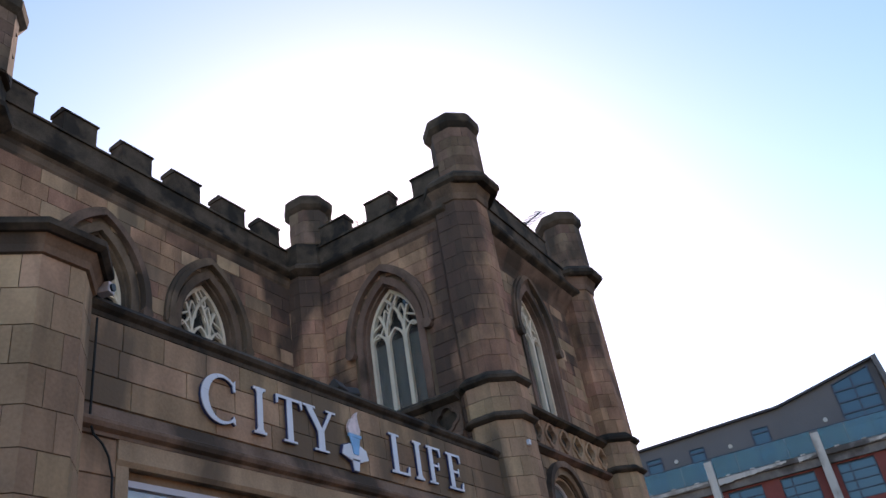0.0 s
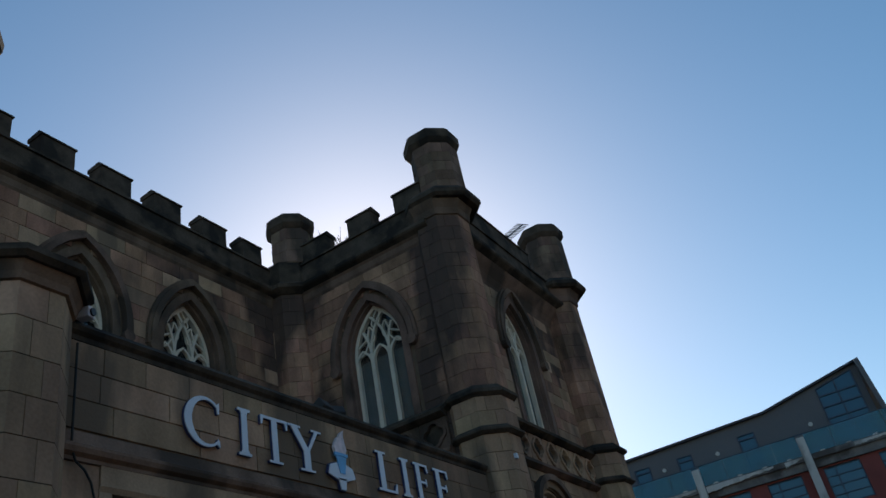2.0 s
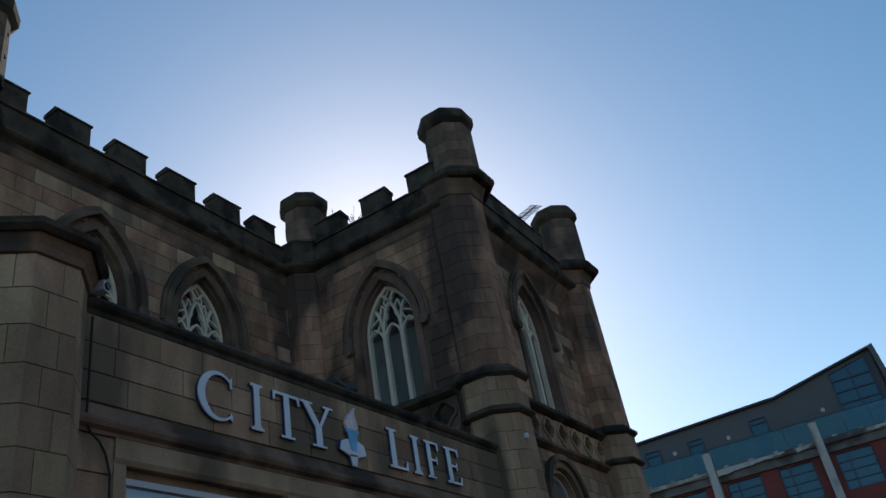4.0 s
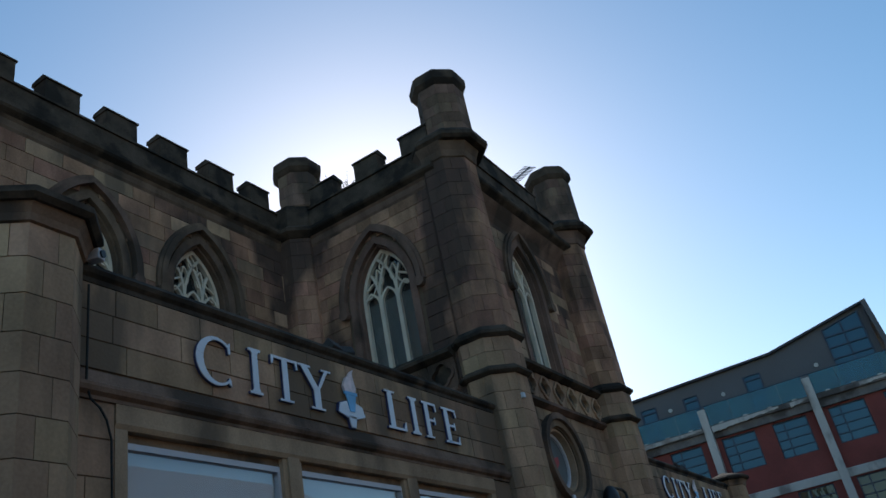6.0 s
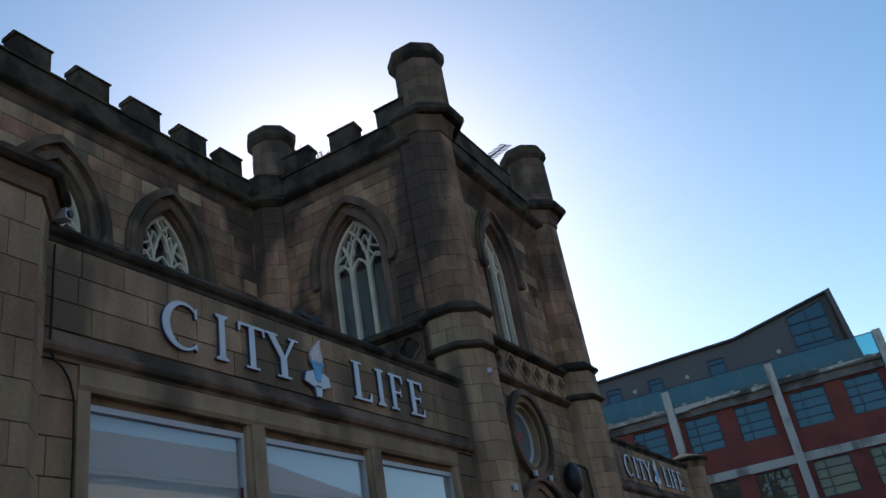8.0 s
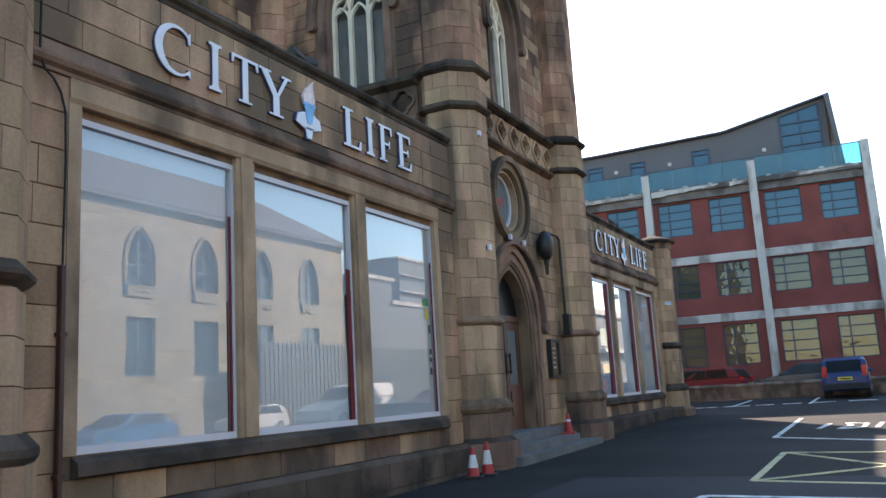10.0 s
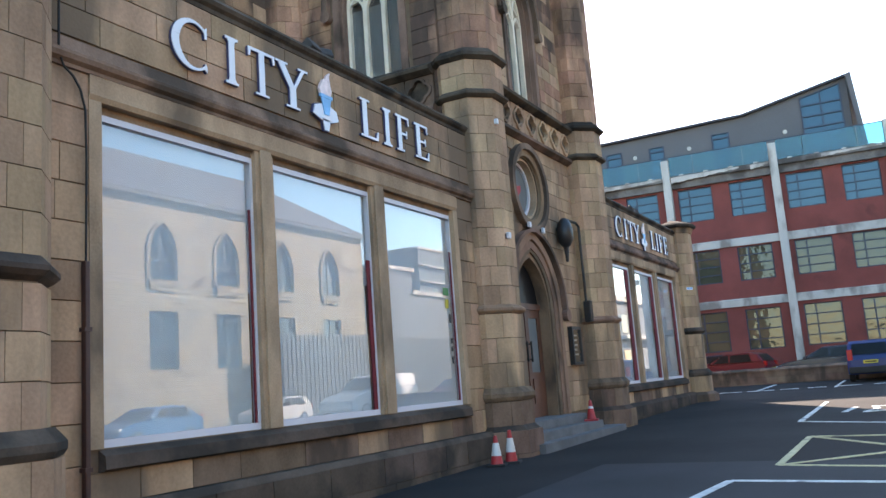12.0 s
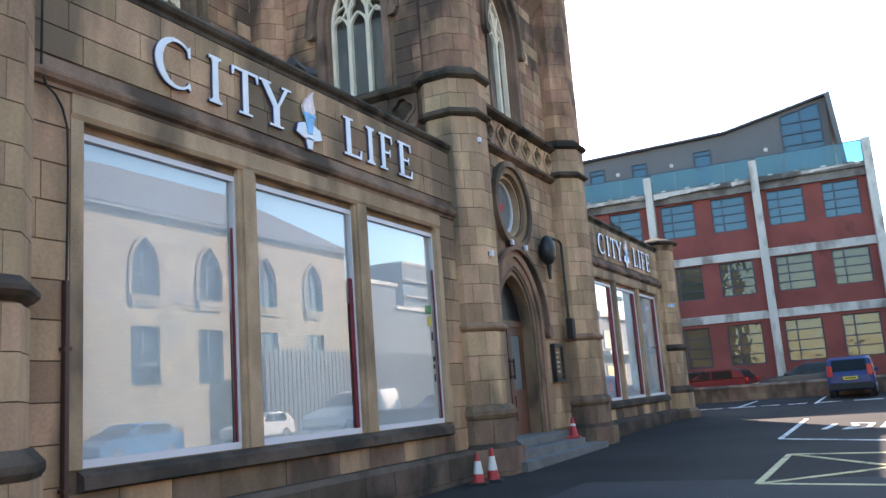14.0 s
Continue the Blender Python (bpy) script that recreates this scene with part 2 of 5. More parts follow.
def wall(name, fr, u0, u1, z0, z1, thick, openings, mat, label, d0=0.0):
    """A wall with thickness. openings: (centre, half width, sill, springing, rise), rise 0 for a square head."""
    bm = bmesh.new()
    at = u0
    for c, w, zb, zs, h in sorted(openings):
        slab(bm, fr, [(at, z0), (c - w, z0), (c - w, z1), (at, z1)], d0, thick)
        if h < 0:      # a round opening about zs
            for i in range(16):
                ua, ub = c - w * math.cos(math.pi * i / 16), c - w * math.cos(math.pi * (i + 1) / 16)
                ha, hb = w * math.sin(math.pi * i / 16), w * math.sin(math.pi * (i + 1) / 16)
                slab(bm, fr, [(ua, zs + ha), (ub, zs + hb), (ub, z1), (ua, z1)], d0, thick)
                slab(bm, fr, [(ua, z0), (ub, z0), (ub, zs - hb), (ua, zs - ha)], d0, thick)
            at = c + w
            continue
        if zb > z0:
            slab(bm, fr, [(c - w, z0), (c + w, z0), (c + w, zb), (c - w, zb)], d0, thick)
        top = arch(c, w, zs, h) if h else [(c - w, zs), (c + w, zs)]
        for (ua, za), (ub, zc) in zip(top, top[1:]):
            slab(bm, fr, [(ua, za), (ub, zc), (ub, z1), (ua, z1)], d0, thick)
        at = c + w
    slab(bm, fr, [(at, z0), (u1, z0), (u1, z1), (at, z1)], d0, thick)
    bmesh.ops.remove_doubles(bm, verts=bm.verts[:], dist=0.0005)
    ob = part(name, bm, mat)
    return tagged(ob, label, "wall", kind="structure")


BLOCKS = {}


def block_mesh(mat, kind):
    if (mat.name, kind) not in BLOCKS:
        bm = bmesh.new()
        if kind == "F":
            q = [(-.5, -.5), (.5, -.5), (.5, .5), (-.5, .5)]
            a = [bm.verts.new((x * 0.99, -0.5, z * 0.975)) for x, z in q]
            b = [bm.verts.new((x, -0.1, z)) for x, z in q]
            c = [bm.verts.new((x, 0.5, z)) for x, z in q]
        else:
            q = [(-.5, -.5), (.5, -.5), (.5, .5), (-.5, .5)]
            a = [bm.verts.new((-0.5, x * 0.99, z * 0.975)) for x, z in q]
            b = [bm.verts.new((-0.1, x, z)) for x, z in q]
            c = [bm.verts.new((0.5, x, z)) for x, z in q]
        bm.faces.new(a)
        for i in range(4):
            j = (i + 1) % 4
            bm.faces.new((a[i], b[i], b[j], a[j]))
            bm.faces.new((b[i], c[i], c[j], b[j]))
        BLOCKS[mat.name, kind] = finish(bm, "ashlar_block", mat)
    return BLOCKS[mat.name, kind]


def courses(parent, fr, u0, u1, z0, z1, high, long, openings, mat, seed, proud=0.02, gap=0.006, limit=300):
    """Ashlar blocks on a wall, course by course, each an object under the wall."""
    rnd = random.Random(seed)
    mats = mat if isinstance(mat, tuple) else (mat,)
    mes = [block_mesh(mt, "F" if isinstance(fr, Front) else "S") for mt in mats]
    n = max(1, round((z1 - z0) / high))
    hz = (z1 - z0) / n
    for k in range(n):
        za, zb = z0 + k * hz, z0 + (k + 1) * hz
        spans = [(u0, u1)]
        for c, w, sill, zs, h in openings:
            if zb <= sill + 0.02 or za >= zs + h:
                continue
            half = arch_half(w, zs, h, max(za, min(zb, za + hz * 0.3))) if h else (w if za < zs else 0)
            if half <= 0.0:
                continue
            cut = []
            for a, b in spans:
                if a < c - half:
                    cut.append((a, min(b, c - half)))
                if b > c + half:
                    cut.append((max(a, c + half), b))
            spans = [s for s in cut if s[1] - s[0] > 0.03]
        for a, b in spans:
            u = a
            first = True
            while b - u > 0.02:
                step = long * rnd.uniform(0.6, 1.45) * (0.6 if first and k % 2 else 1)
                first = False
                if b - u - step < long * 0.45:
                    step = b - u
                ob = new("ashlar_block", mes[rnd.randrange(len(mes))])
                ob.parent = parent
                ob.matrix_basis = fr.block(u + gap / 2, u + step - gap / 2, -proud - rnd.uniform(0, 0.006), 0.012, za + gap / 2, zb - gap / 2)
                u += step


def octa(bm, cx, cy, rings, cap=True):
    """An eight-sided turned form from rings (apothem, z), with flats facing the axes."""
    rows = []
    for a, z in rings:
        r = a / math.cos(radians(22.5))
        rows.append([bm.verts.new((cx + r * math.cos(radians(22.5 + 45 * k)), cy + r * math.sin(radians(22.5 + 45 * k)), z)) for k in range(8)])
    for r, s in zip(rows, rows[1:]):
        for k in range(8):
            bm.faces.new((r[k], r[(k + 1) % 8], s[(k + 1) % 8], s[k]))
    if cap:
        bm.faces.new(rows[0][::-1])
        bm.faces.new(rows[-1])
    return bm


QUOINS = {}


def quoin_mesh(mat, odd):
    """One corner stone of an eight-sided shaft of apothem 1 and height 1, at the corner at 22.5 degrees."""
    if (mat.name, odd) not in QUOINS:
        bm = bmesh.new()
        side = math.tan(radians(22.5))
        s = 0.30 if odd else -0.30
        c = Vector((1 / math.cos(radians(22.5)) * math.cos(radians(22.5)), math.tan(radians(22.5))))
        ta, tb = Vector((0, -1)), Vector((-math.sqrt(.5), math.sqrt(.5)))
        g = 0.006
        pts = [c + ta * (side * (1 + s) - g), c, c + tb * (side * (1 - s) - g)]
        inn = [p * 0.9 for p in pts]
        out = pts + inn[::-1]
        lo = [bm.verts.new((p.x, p.y, 0.014)) for p in out]
        hi = [bm.verts.new((p.x, p.y, 0.986)) for p in out]
        bm.faces.new(lo[::-1])
        bm.faces.new(hi)
        for i in range(6):
            j = (i + 1) % 6
            bm.faces.new((lo[i], lo[j], hi[j], hi[i]))
        QUOINS[mat.name, odd] = finish(bm, "quoin_block", mat)
    return QUOINS[mat.name, odd]


def quoins(parent, cx, cy, a, z0, z1, high, mat, corners=(3, 4, 5, 6)):
    n = max(1, round((z1 - z0) / high))
    hz = (z1 - z0) / n
    for k in range(n):
        for c in corners:
            mats = mat if isinstance(mat, tuple) else (mat,)
            me = quoin_mesh(mats[(k * 5 + c * 4 + k // 3 + k * c // 4) % len(mats)], k % 2)
            ob = new("quoin_block", me)
            ob.parent = parent
            ob.matrix_basis = Matrix.Translation((cx, cy, z0 + k * hz)) @ Matrix.Rotation(radians(45 * c), 4, 'Z') @ Matrix.Diagonal((a, a, hz, 1))


def ground_z(x, y=0.0):
    z = 0.009 * (x - 11.0) - 0.03 * max(0.0, min(17.0, -3.0 - y))
    if x > 38.2:       # yard behind the boundary wall, levelled so its cars fit the camera's view
        z -= (z - 0.22) * max(0.0, min(1.0, (y + 20.0) / 17.0))
    return z


# ---- ground ----
def make_ground():
    bm = bmesh.new()
    xs = [-1500, -200, -60, -20, 0, 10, 20, 30, 38.1, 38.3, 50, 60, 100, 300, 1500]
    ys = [-1500, -200, -60, -30, -20, -3, 0, 10, 30, 60, 200, 1500]
    z = lambda x, y: ground_z(max(-30, min(60, x)), y)
    g = [[bm.verts.new((x, y, z(x, y))) for y in ys] for x in xs]
    for i in range(len(xs) - 1):
        for j in range(len(ys) - 1):
            bm.faces.new((g[i][j], g[i + 1][j], g[i + 1][j + 1], g[i][j + 1]))
    tagged(part("ground", bm, ASPHALT), "dark grey asphalt car park rising gently along the church", "ground", kind="structure")


make_ground()

# ---- the church: measures ----
YW = 6.05          # face of the two low wings
YG = 6.13          # their glass
XL, XR = 12.62, 18.0   # axes of the tower's corner turrets
YT = 6.15          # and their depth
AX = 15.3          # axis of the front
XC = 12.2          # side wall of the tower
YF = 6.2           # front wall of the tower
YN = 10.02         # nave wall behind the wing
PA = 0.52          # apothem of the eight-sided piers
TA = 0.54          # and of the turret shafts


def mirror(u):
    return 2 * AX - u


def wing(sign):
    """A low shop-like wing with three large windows. sign 1: beside the road, -1: beyond the tower."""
    f = Front(YW)
    m = (lambda a, b: (a, b)) if sign > 0 else (lambda a, b: (mirror(b), mirror(a)))
    name = "wall_1" if sign > 0 else "wall_2"
    u0, u1 = m(4.0, 12.3)
    o0, o1 = m(4.79, 11.42)
    ops = [((o0 + o1) / 2, (o1 - o0) / 2, 0.92, 3.98, 0)]
    z0 = ground_z(u0) - 0.3
    w = wall(name, f, u0, u1, z0, 5.36, 0.5, ops, MORTAR, "soot-stained tan sandstone front wall of the low church wing")
    # plinth and sill
    bm = bmesh.new()
    run(bm, f, u0, u1, [(0.02, z0), (-0.2, z0), (-0.2, 0.40), (-0.15, 0.46), (0.02, 0.46)])
    part("plinth", bm, GRIMY, w, "darkened stone plinth")
    bm = bmesh.new()
    run(bm, f, o0 - 0.03, o1 + 0.03, [(0.3, 0.95), (0.0, 0.91), (-0.09, 0.86), (-0.10, 0.75), (-0.06, 0.73), (0.3, 0.73)])
    part("sill", bm, GRIMY, w, "weathered dark stone window sill")
    # stone frame of the window group
    bm = bmesh.new()
    for a, b in ((o0 - 0.13, o0 + .004), (o1 - .004, o1 + 0.13)):
        run(bm, Front(YW), a, b, [(0.3, 0.95), (-0.03, 0.92), (-0.03, 3.972), (0.3, 3.972)])
    run(bm, f, o0 - 0.13, o1 + 0.13, [(0.3, 3.974), (-0.02, 3.974), (-0.045, 4.02), (-0.045, 4.20), (0.3, 4.20)])
    part("window_surround", bm, CLEAN, w, "plain dressed sandstone surround")
    for a, b in (m(6.84, 7.14), m(9.13, 9.46)):
        bm = bmesh.new()
        slab(bm, f, [(a, 0.92), (b, 0.92), (b, 3.98), (a, 3.98)], 0.0, 0.3)
        slab(bm, f, [(a + .06, 0.92), (b - .06, 0.92), (b - .06, 4.03), (a + .06, 4.03)], -0.03, 0.0)
        part("mullion", bm, CLEAN, w, "plain sandstone mullion")
    # the darker brown stands for shade under the window head
    bm = bmesh.new()
    slab(bm, f, [(o0, 3.87), (o1, 3.87), (o1, 3.97), (o0, 3.97)], 0.06, 0.32)
    part("inner_head", bm, BROWN, w, "dressed sandstone head reveal in a shaded brown")
    # string course below the sign
    bm = bmesh.new()
    run(bm, f, u0, u1, [(0.1, 4.20), (-0.05, 4.20), (-0.05, 4.235), (-0.095, 4.26), (-0.115, 4.30), (-0.115, 4.33), (-0.06, 4.36), (-0.025, 4.48), (0.1, 4.5)])
    part("string_course", bm, SOOTY, w, "dark brown moulded string course")
    bm = bmesh.new()
    run(bm, f, u0, u1, [(0.55, 5.36), (-0.03, 5.36), (-0.03, 5.41), (-0.07, 5.44), (-0.09, 5.48), (-0.03, 5.55), (0.55, 5.57)])
    part("coping", bm, BLACKENED, w, "blackened parapet coping")
    # ashlar
    courses(w, f, u0, u1, 4.50, 5.36, 0.29, 0.8, [], SANDSTONE, 11 * sign)
    big = [((o0 + o1) / 2, (o1 - o0) / 2 + 0.13, 0.7, 4.2, 0)]
    courses(w, f, u0, u1, 0.46, 4.20, 0.34, 0.6, big, SANDSTONE, 12 * sign)
    courses(w, f, o0 - .13, o1 + .13, 0.46, 0.73, 0.27, 0.75, [], (SANDSTONE, SOOTY), 14 * sign)
    courses(w, Front(YW - 0.19), u0, u1, z0 + 0.1, 0.40, 0.34, 0.9, [], GRIMY, 13 * sign, proud=0.02)
    return w


WING_L, WING_R = wing(1), wing(-1)


def shop_window(n, a, b, curtain):
    """One large fixed window: white frame, glass, frosted film behind."""
    f = Front(YG)
    ob = tagged(new("window_%d" % n), "large fixed shop window with white frame and frosted film", "window", "large wing windows", "structure")
    z0, z1 = 0.92, 3.89
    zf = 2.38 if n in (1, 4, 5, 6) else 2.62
    for nm, poly in (("frame_head", [(a, z1 - .06), (b, z1 - .06), (b, z1), (a, z1)]), ("frame_foot", [(a, z0), (b, z0), (b, z0 + .07), (a, z0 + .07)]),
                     ("frame_stile", [(a, z0 + .07), (a + .06, z0 + .07), (a + .06, z1 - .06), (a, z1 - .06)]),
                     ("frame_stile", [(b - .06, z0 + .07), (b, z0 + .07), (b, z1 - .06), (b - .06, z1 - .06)])):
        bm = bmesh.new()
        slab(bm, f, poly, -0.03, 0.05)
        part(nm, bm, WHITE_PAINT, ob)
    bm = bmesh.new()
    slab(bm, f, [(a + .05, z0 + .06), (b - .05, z0 + .06), (b - .05, z1 - .05), (a + .05, z1 - .05)], 0.005, 0.013)
    pane = part("pane", bm, PLATE_GLASS, ob)
    pane.visible_shadow = False
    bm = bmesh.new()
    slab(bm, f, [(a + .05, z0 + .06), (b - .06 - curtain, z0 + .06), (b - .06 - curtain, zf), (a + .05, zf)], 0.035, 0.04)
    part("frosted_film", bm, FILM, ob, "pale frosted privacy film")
    # the tone changes at zf, the upper backing being the lighter
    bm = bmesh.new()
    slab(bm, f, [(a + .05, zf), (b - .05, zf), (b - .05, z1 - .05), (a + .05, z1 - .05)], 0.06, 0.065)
    part("upper_backing", bm, BACKING_UP, ob, "pale backing behind the upper glass")
    if curtain:
        # curtain edge placed before the glass so it shows in the camera's view
        bm = bmesh.new()
        zc = 2.95 if n == 2 else 3.3 if n < 4 else z1 - .06
        slab(bm, f, [(b - .05 - curtain, z0 + .06), (b - .05, z0 + .06), (b - .05, zc), (b - .05 - curtain, zc)], -0.012, 0.002)
        part("edge_strip", bm, CURTAIN, ob, "dark red curtain edge set in front of the glass")
    return ob


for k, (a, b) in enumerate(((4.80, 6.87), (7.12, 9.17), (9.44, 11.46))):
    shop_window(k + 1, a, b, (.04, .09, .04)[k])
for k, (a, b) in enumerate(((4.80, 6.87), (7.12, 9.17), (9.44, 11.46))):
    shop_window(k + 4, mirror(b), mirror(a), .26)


def inner_box(n, u0, u1):
    """The room behind the windows, closed."""
    bm = bmesh.new()
    for q in ([(u0, 6.6), (u1, 6.6), (u1, 9.6), (u0, 9.6)],):
        for z in (0.3, 5.0):
            bm.faces.new([bm.verts.new((x, y, z)) for x, y in q])
    for (xa, ya), (xb, yb) in (((u0, 6.6), (u0, 9.6)), ((u0, 9.6), (u1, 9.6)), ((u1, 9.6), (u1, 6.6))):
        bm.faces.new([bm.verts.new(p) for p in ((xa, ya, 0.3), (xb, yb, 0.3), (xb, yb, 5.0), (xa, ya, 5.0))])
    tagged(part("room_lining_%d" % n, bm, DARK_ROOM), "near-black plain room lining behind the windows", "room", kind="structure")


inner_box(1, 4.4, 11.9)
inner_box(2, mirror(11.9), mirror(4.4))


def roof_flat(name, x0, x1, y0, y1, z):
    tagged(part(name, boxed(x0, x1, y0, y1, z - 0.2, z), ROOF_DARK), "flat dark roof hidden behind the parapet", "roof", kind="structure")


roof_flat("roof_1", 4.4, 12.1, 6.5, 9.95, 5.25)
roof_flat("roof_2", mirror(12.1) , mirror(4.4), 6.5, 9.95, 5.25)


# ---- piers and turrets ----
def pier(name, cx, cy, top, label):
    """An eight-sided end pier of a wing, with two bands and a capped top."""
    ob = thing(name, label, "pier", "end piers of the wings")
    z0 = ground_z(cx) - 0.3
    part("shaft", octa(bmesh.new(), cx, cy, [(PA - .03, z0), (PA - .03, top)]), MORTAR, ob)
    quoins(ob, cx, cy, PA, 1.12, 2.22, 0.37, SANDSTONE, (3, 4, 5, 6, 7))
    quoins(ob, cx, cy, PA, 2.42, top - 0.28, 0.33, SANDSTONE, (3, 4, 5, 6, 7))
    quoins(ob, cx, cy, PA + 0.10, 0.42, 0.92, 0.5, SANDSTONE, (3, 4, 5, 6, 7))
    quoins(ob, cx, cy, PA + 0.24, z0, 0.36, 0.33, SOOTY, (3, 4, 5, 6, 7))
    part("base_block", octa(bmesh.new(), cx, cy, [(PA + .08, z0), (PA + .08, .95)]), MORTAR, ob)
    part("plinth", octa(bmesh.new(), cx, cy, [(PA + .21, z0), (PA + .22, .36), (PA + .12, .44), (PA, .44)]), SOOTY, ob)
    part("band", octa(bmesh.new(), cx, cy, [(PA - .05, .9), (PA + .09, .92), (PA + .12, .97), (PA + .12, 1.03), (PA + .03, 1.14), (PA - .05, 1.14)]), GRIMY, ob, "dark weathered moulded band")
    part("band", octa(bmesh.new(), cx, cy, [(PA - .05, 2.22), (PA + .03, 2.27), (PA + .07, 2.31), (PA + .07, 2.35), (PA + .0, 2.43), (PA - .05, 2.44)]), GRIMY, ob, "dark weathered moulded band")
    part("cove", octa(bmesh.new(), cx, cy, [(PA - .05, top - .32), (PA + .03, top - .29), (PA + .04, top - .22), (PA + .09, top - .12), (PA - .05, top - .1)]), BROWN, ob, "brown stone cove under the cap")
    part("cap", octa(bmesh.new(), cx, cy, [(PA - .05, top - .13), (PA + .12, top - .13), (PA + .17, top - .09), (PA + .17, top - .03), (PA + .05, top + .03), (0.05, top + .2)]),
         BLACKENED, ob, "blackened moulded cap")
    return ob


pier("corner_pier", 3.71, YT, 5.78, "tan sandstone eight-sided pier with blackened cap")
pier("corner_pier", mirror(3.74), YT, 5.74, "tan sandstone eight-sided pier with blackened cap")


def turret(name, cx, cy, label, low=True, pin=13.0, corners=(3, 4, 5, 6), pa=TA):
    """A corner turret of the tower: shaft, caps, corbelled top and pinnacle."""
    ob = thing(name, label, "turret", "corner turrets")
    z0 = (ground_z(cx) - 0.3) if low else 5.2
    part("shaft", octa(bmesh.new(), cx, cy, [(pa - .03, z0), (pa - .03, 11.2)]), MORTAR, ob)
    if low:
        quoins(ob, cx, cy, pa, 2.46, 6.03, 0.32, SANDSTONE, corners)
        quoins(ob, cx, cy, pa + .02, 1.12, 2.32, 0.40, SANDSTONE, corners)
        quoins(ob, cx, cy, pa + .06, 0.5, 0.90, 0.4, SOOTY, corners)
        quoins(ob, cx, cy, pa + .17, z0, 0.44, 0.4, SOOTY, corners)
        part("base_block", octa(bmesh.new(), cx, cy, [(pa + .15, z0), (pa + .15, .42), (pa + .04, .54), (pa + .03, .90)]), GRIMY, ob)
        part("band", octa(bmesh.new(), cx, cy, [(pa - .05, .89), (pa + .06, .91), (pa + .10, .97), (pa + .10, 1.03), (pa + .03, 1.12), (pa - .05, 1.13)]), SOOTY, ob, "dark moulded band")
        part("band", octa(bmesh.new(), cx, cy, [(pa - .05, 2.31), (pa + .03, 2.33), (pa + .07, 2.37), (pa + .07, 2.41), (pa + .0, 2.47), (pa - .05, 2.48)]), BROWN, ob, "dark moulded band")
        part("band", octa(bmesh.new(), cx, cy, [(pa - .05, 6.01), (pa + .04, 6.03), (pa + .10, 6.07), (pa + .10, 6.11), (pa + .02, 6.18), (pa - .05, 6.2)]), BLACKENED, ob, "blackened moulded band")
        quoins(ob, cx, cy, pa + .03, 6.17, 6.70, 0.265, SANDSTONE, corners)
        part("band", octa(bmesh.new(), cx, cy, [(pa - .05, 6.68), (pa + .05, 6.70), (pa + .12, 6.75), (pa + .12, 6.81), (pa + .01, 6.92), (pa - .05, 6.95)]), BLACKENED, ob, "blackened moulded band")
    quoins(ob, cx, cy, pa, 6.92 if low else z0, 10.62, 0.31, RUDDY, corners)
    px, py = cx + 0.06, cy - 0.16
    if low:
        part("cove", octa(bmesh.new(), cx, cy, [(pa - .05, 10.55), (pa + .03, 10.60), (pa + .05, 10.74), (pa + .13, 10.92), (pa - .1, 10.93)]), SOOTY, ob, "dark stone cove")
    if low:
        part("corbel", octa(bmesh.new(), cx + .03, cy - .10, [(pa - .05, 10.90), (pa + .16, 10.92), (pa + .22, 10.98), (pa + .22, 11.07), (pa + .05, 11.24), (pa - .1, 11.26)]),
             BLACKENED, ob, "blackened corbelled cornice")
    else:
        part("corbel", octa(bmesh.new(), cx, cy, [(pa - .05, 10.38), (pa + .03, 10.40), (pa + .16, 10.50), (pa + .17, 10.58), (pa + .02, 10.70), (pa + .0, 11.22), (pa - .08, 11.26)]),
             BLACKENED, ob, "blackened corbelled cornice")
    q = pa - 0.07
    part("pinnacle", octa(bmesh.new(), px, py, [(q, 11.2), (q - .02, pin - .35)]), SOOTY, ob, "dark sooty eight-sided pinnacle")
    part("pinnacle_cap", octa(bmesh.new(), px, py, [(q - .04, pin - .42), (q + .03, pin - .36), (q + .09, pin - .28), (q + .10, pin - .1), (q + .02, pin), (0.02, pin + .02)]),
         BLACKENED, ob, "moulded pinnacle cap")
    quoins(ob, px, py, q + .015, 11.22, pin - .40, 0.27, SOOTY, corners)
    return ob


turret("tower_turret", XL, YT, "sooty sandstone eight-sided tower turret with tall pinnacle", pin=12.85)
turret("tower_turret", XR, YT, "sooty sandstone eight-sided tower turret with tall pinnacle", pin=12.95)
turret("inner_turret", XC + 0.1, YN - 0.1, "sooty eight-sided turret in the angle of tower and nave", low=False, pin=12.5, corners=(3, 4, 5), pa=0.5)
turret("nave_turret", 4.75, YN + 0.1, "sooty eight-sided turret at the end of the nave wall", low=False, pin=12.86, pa=0.5)


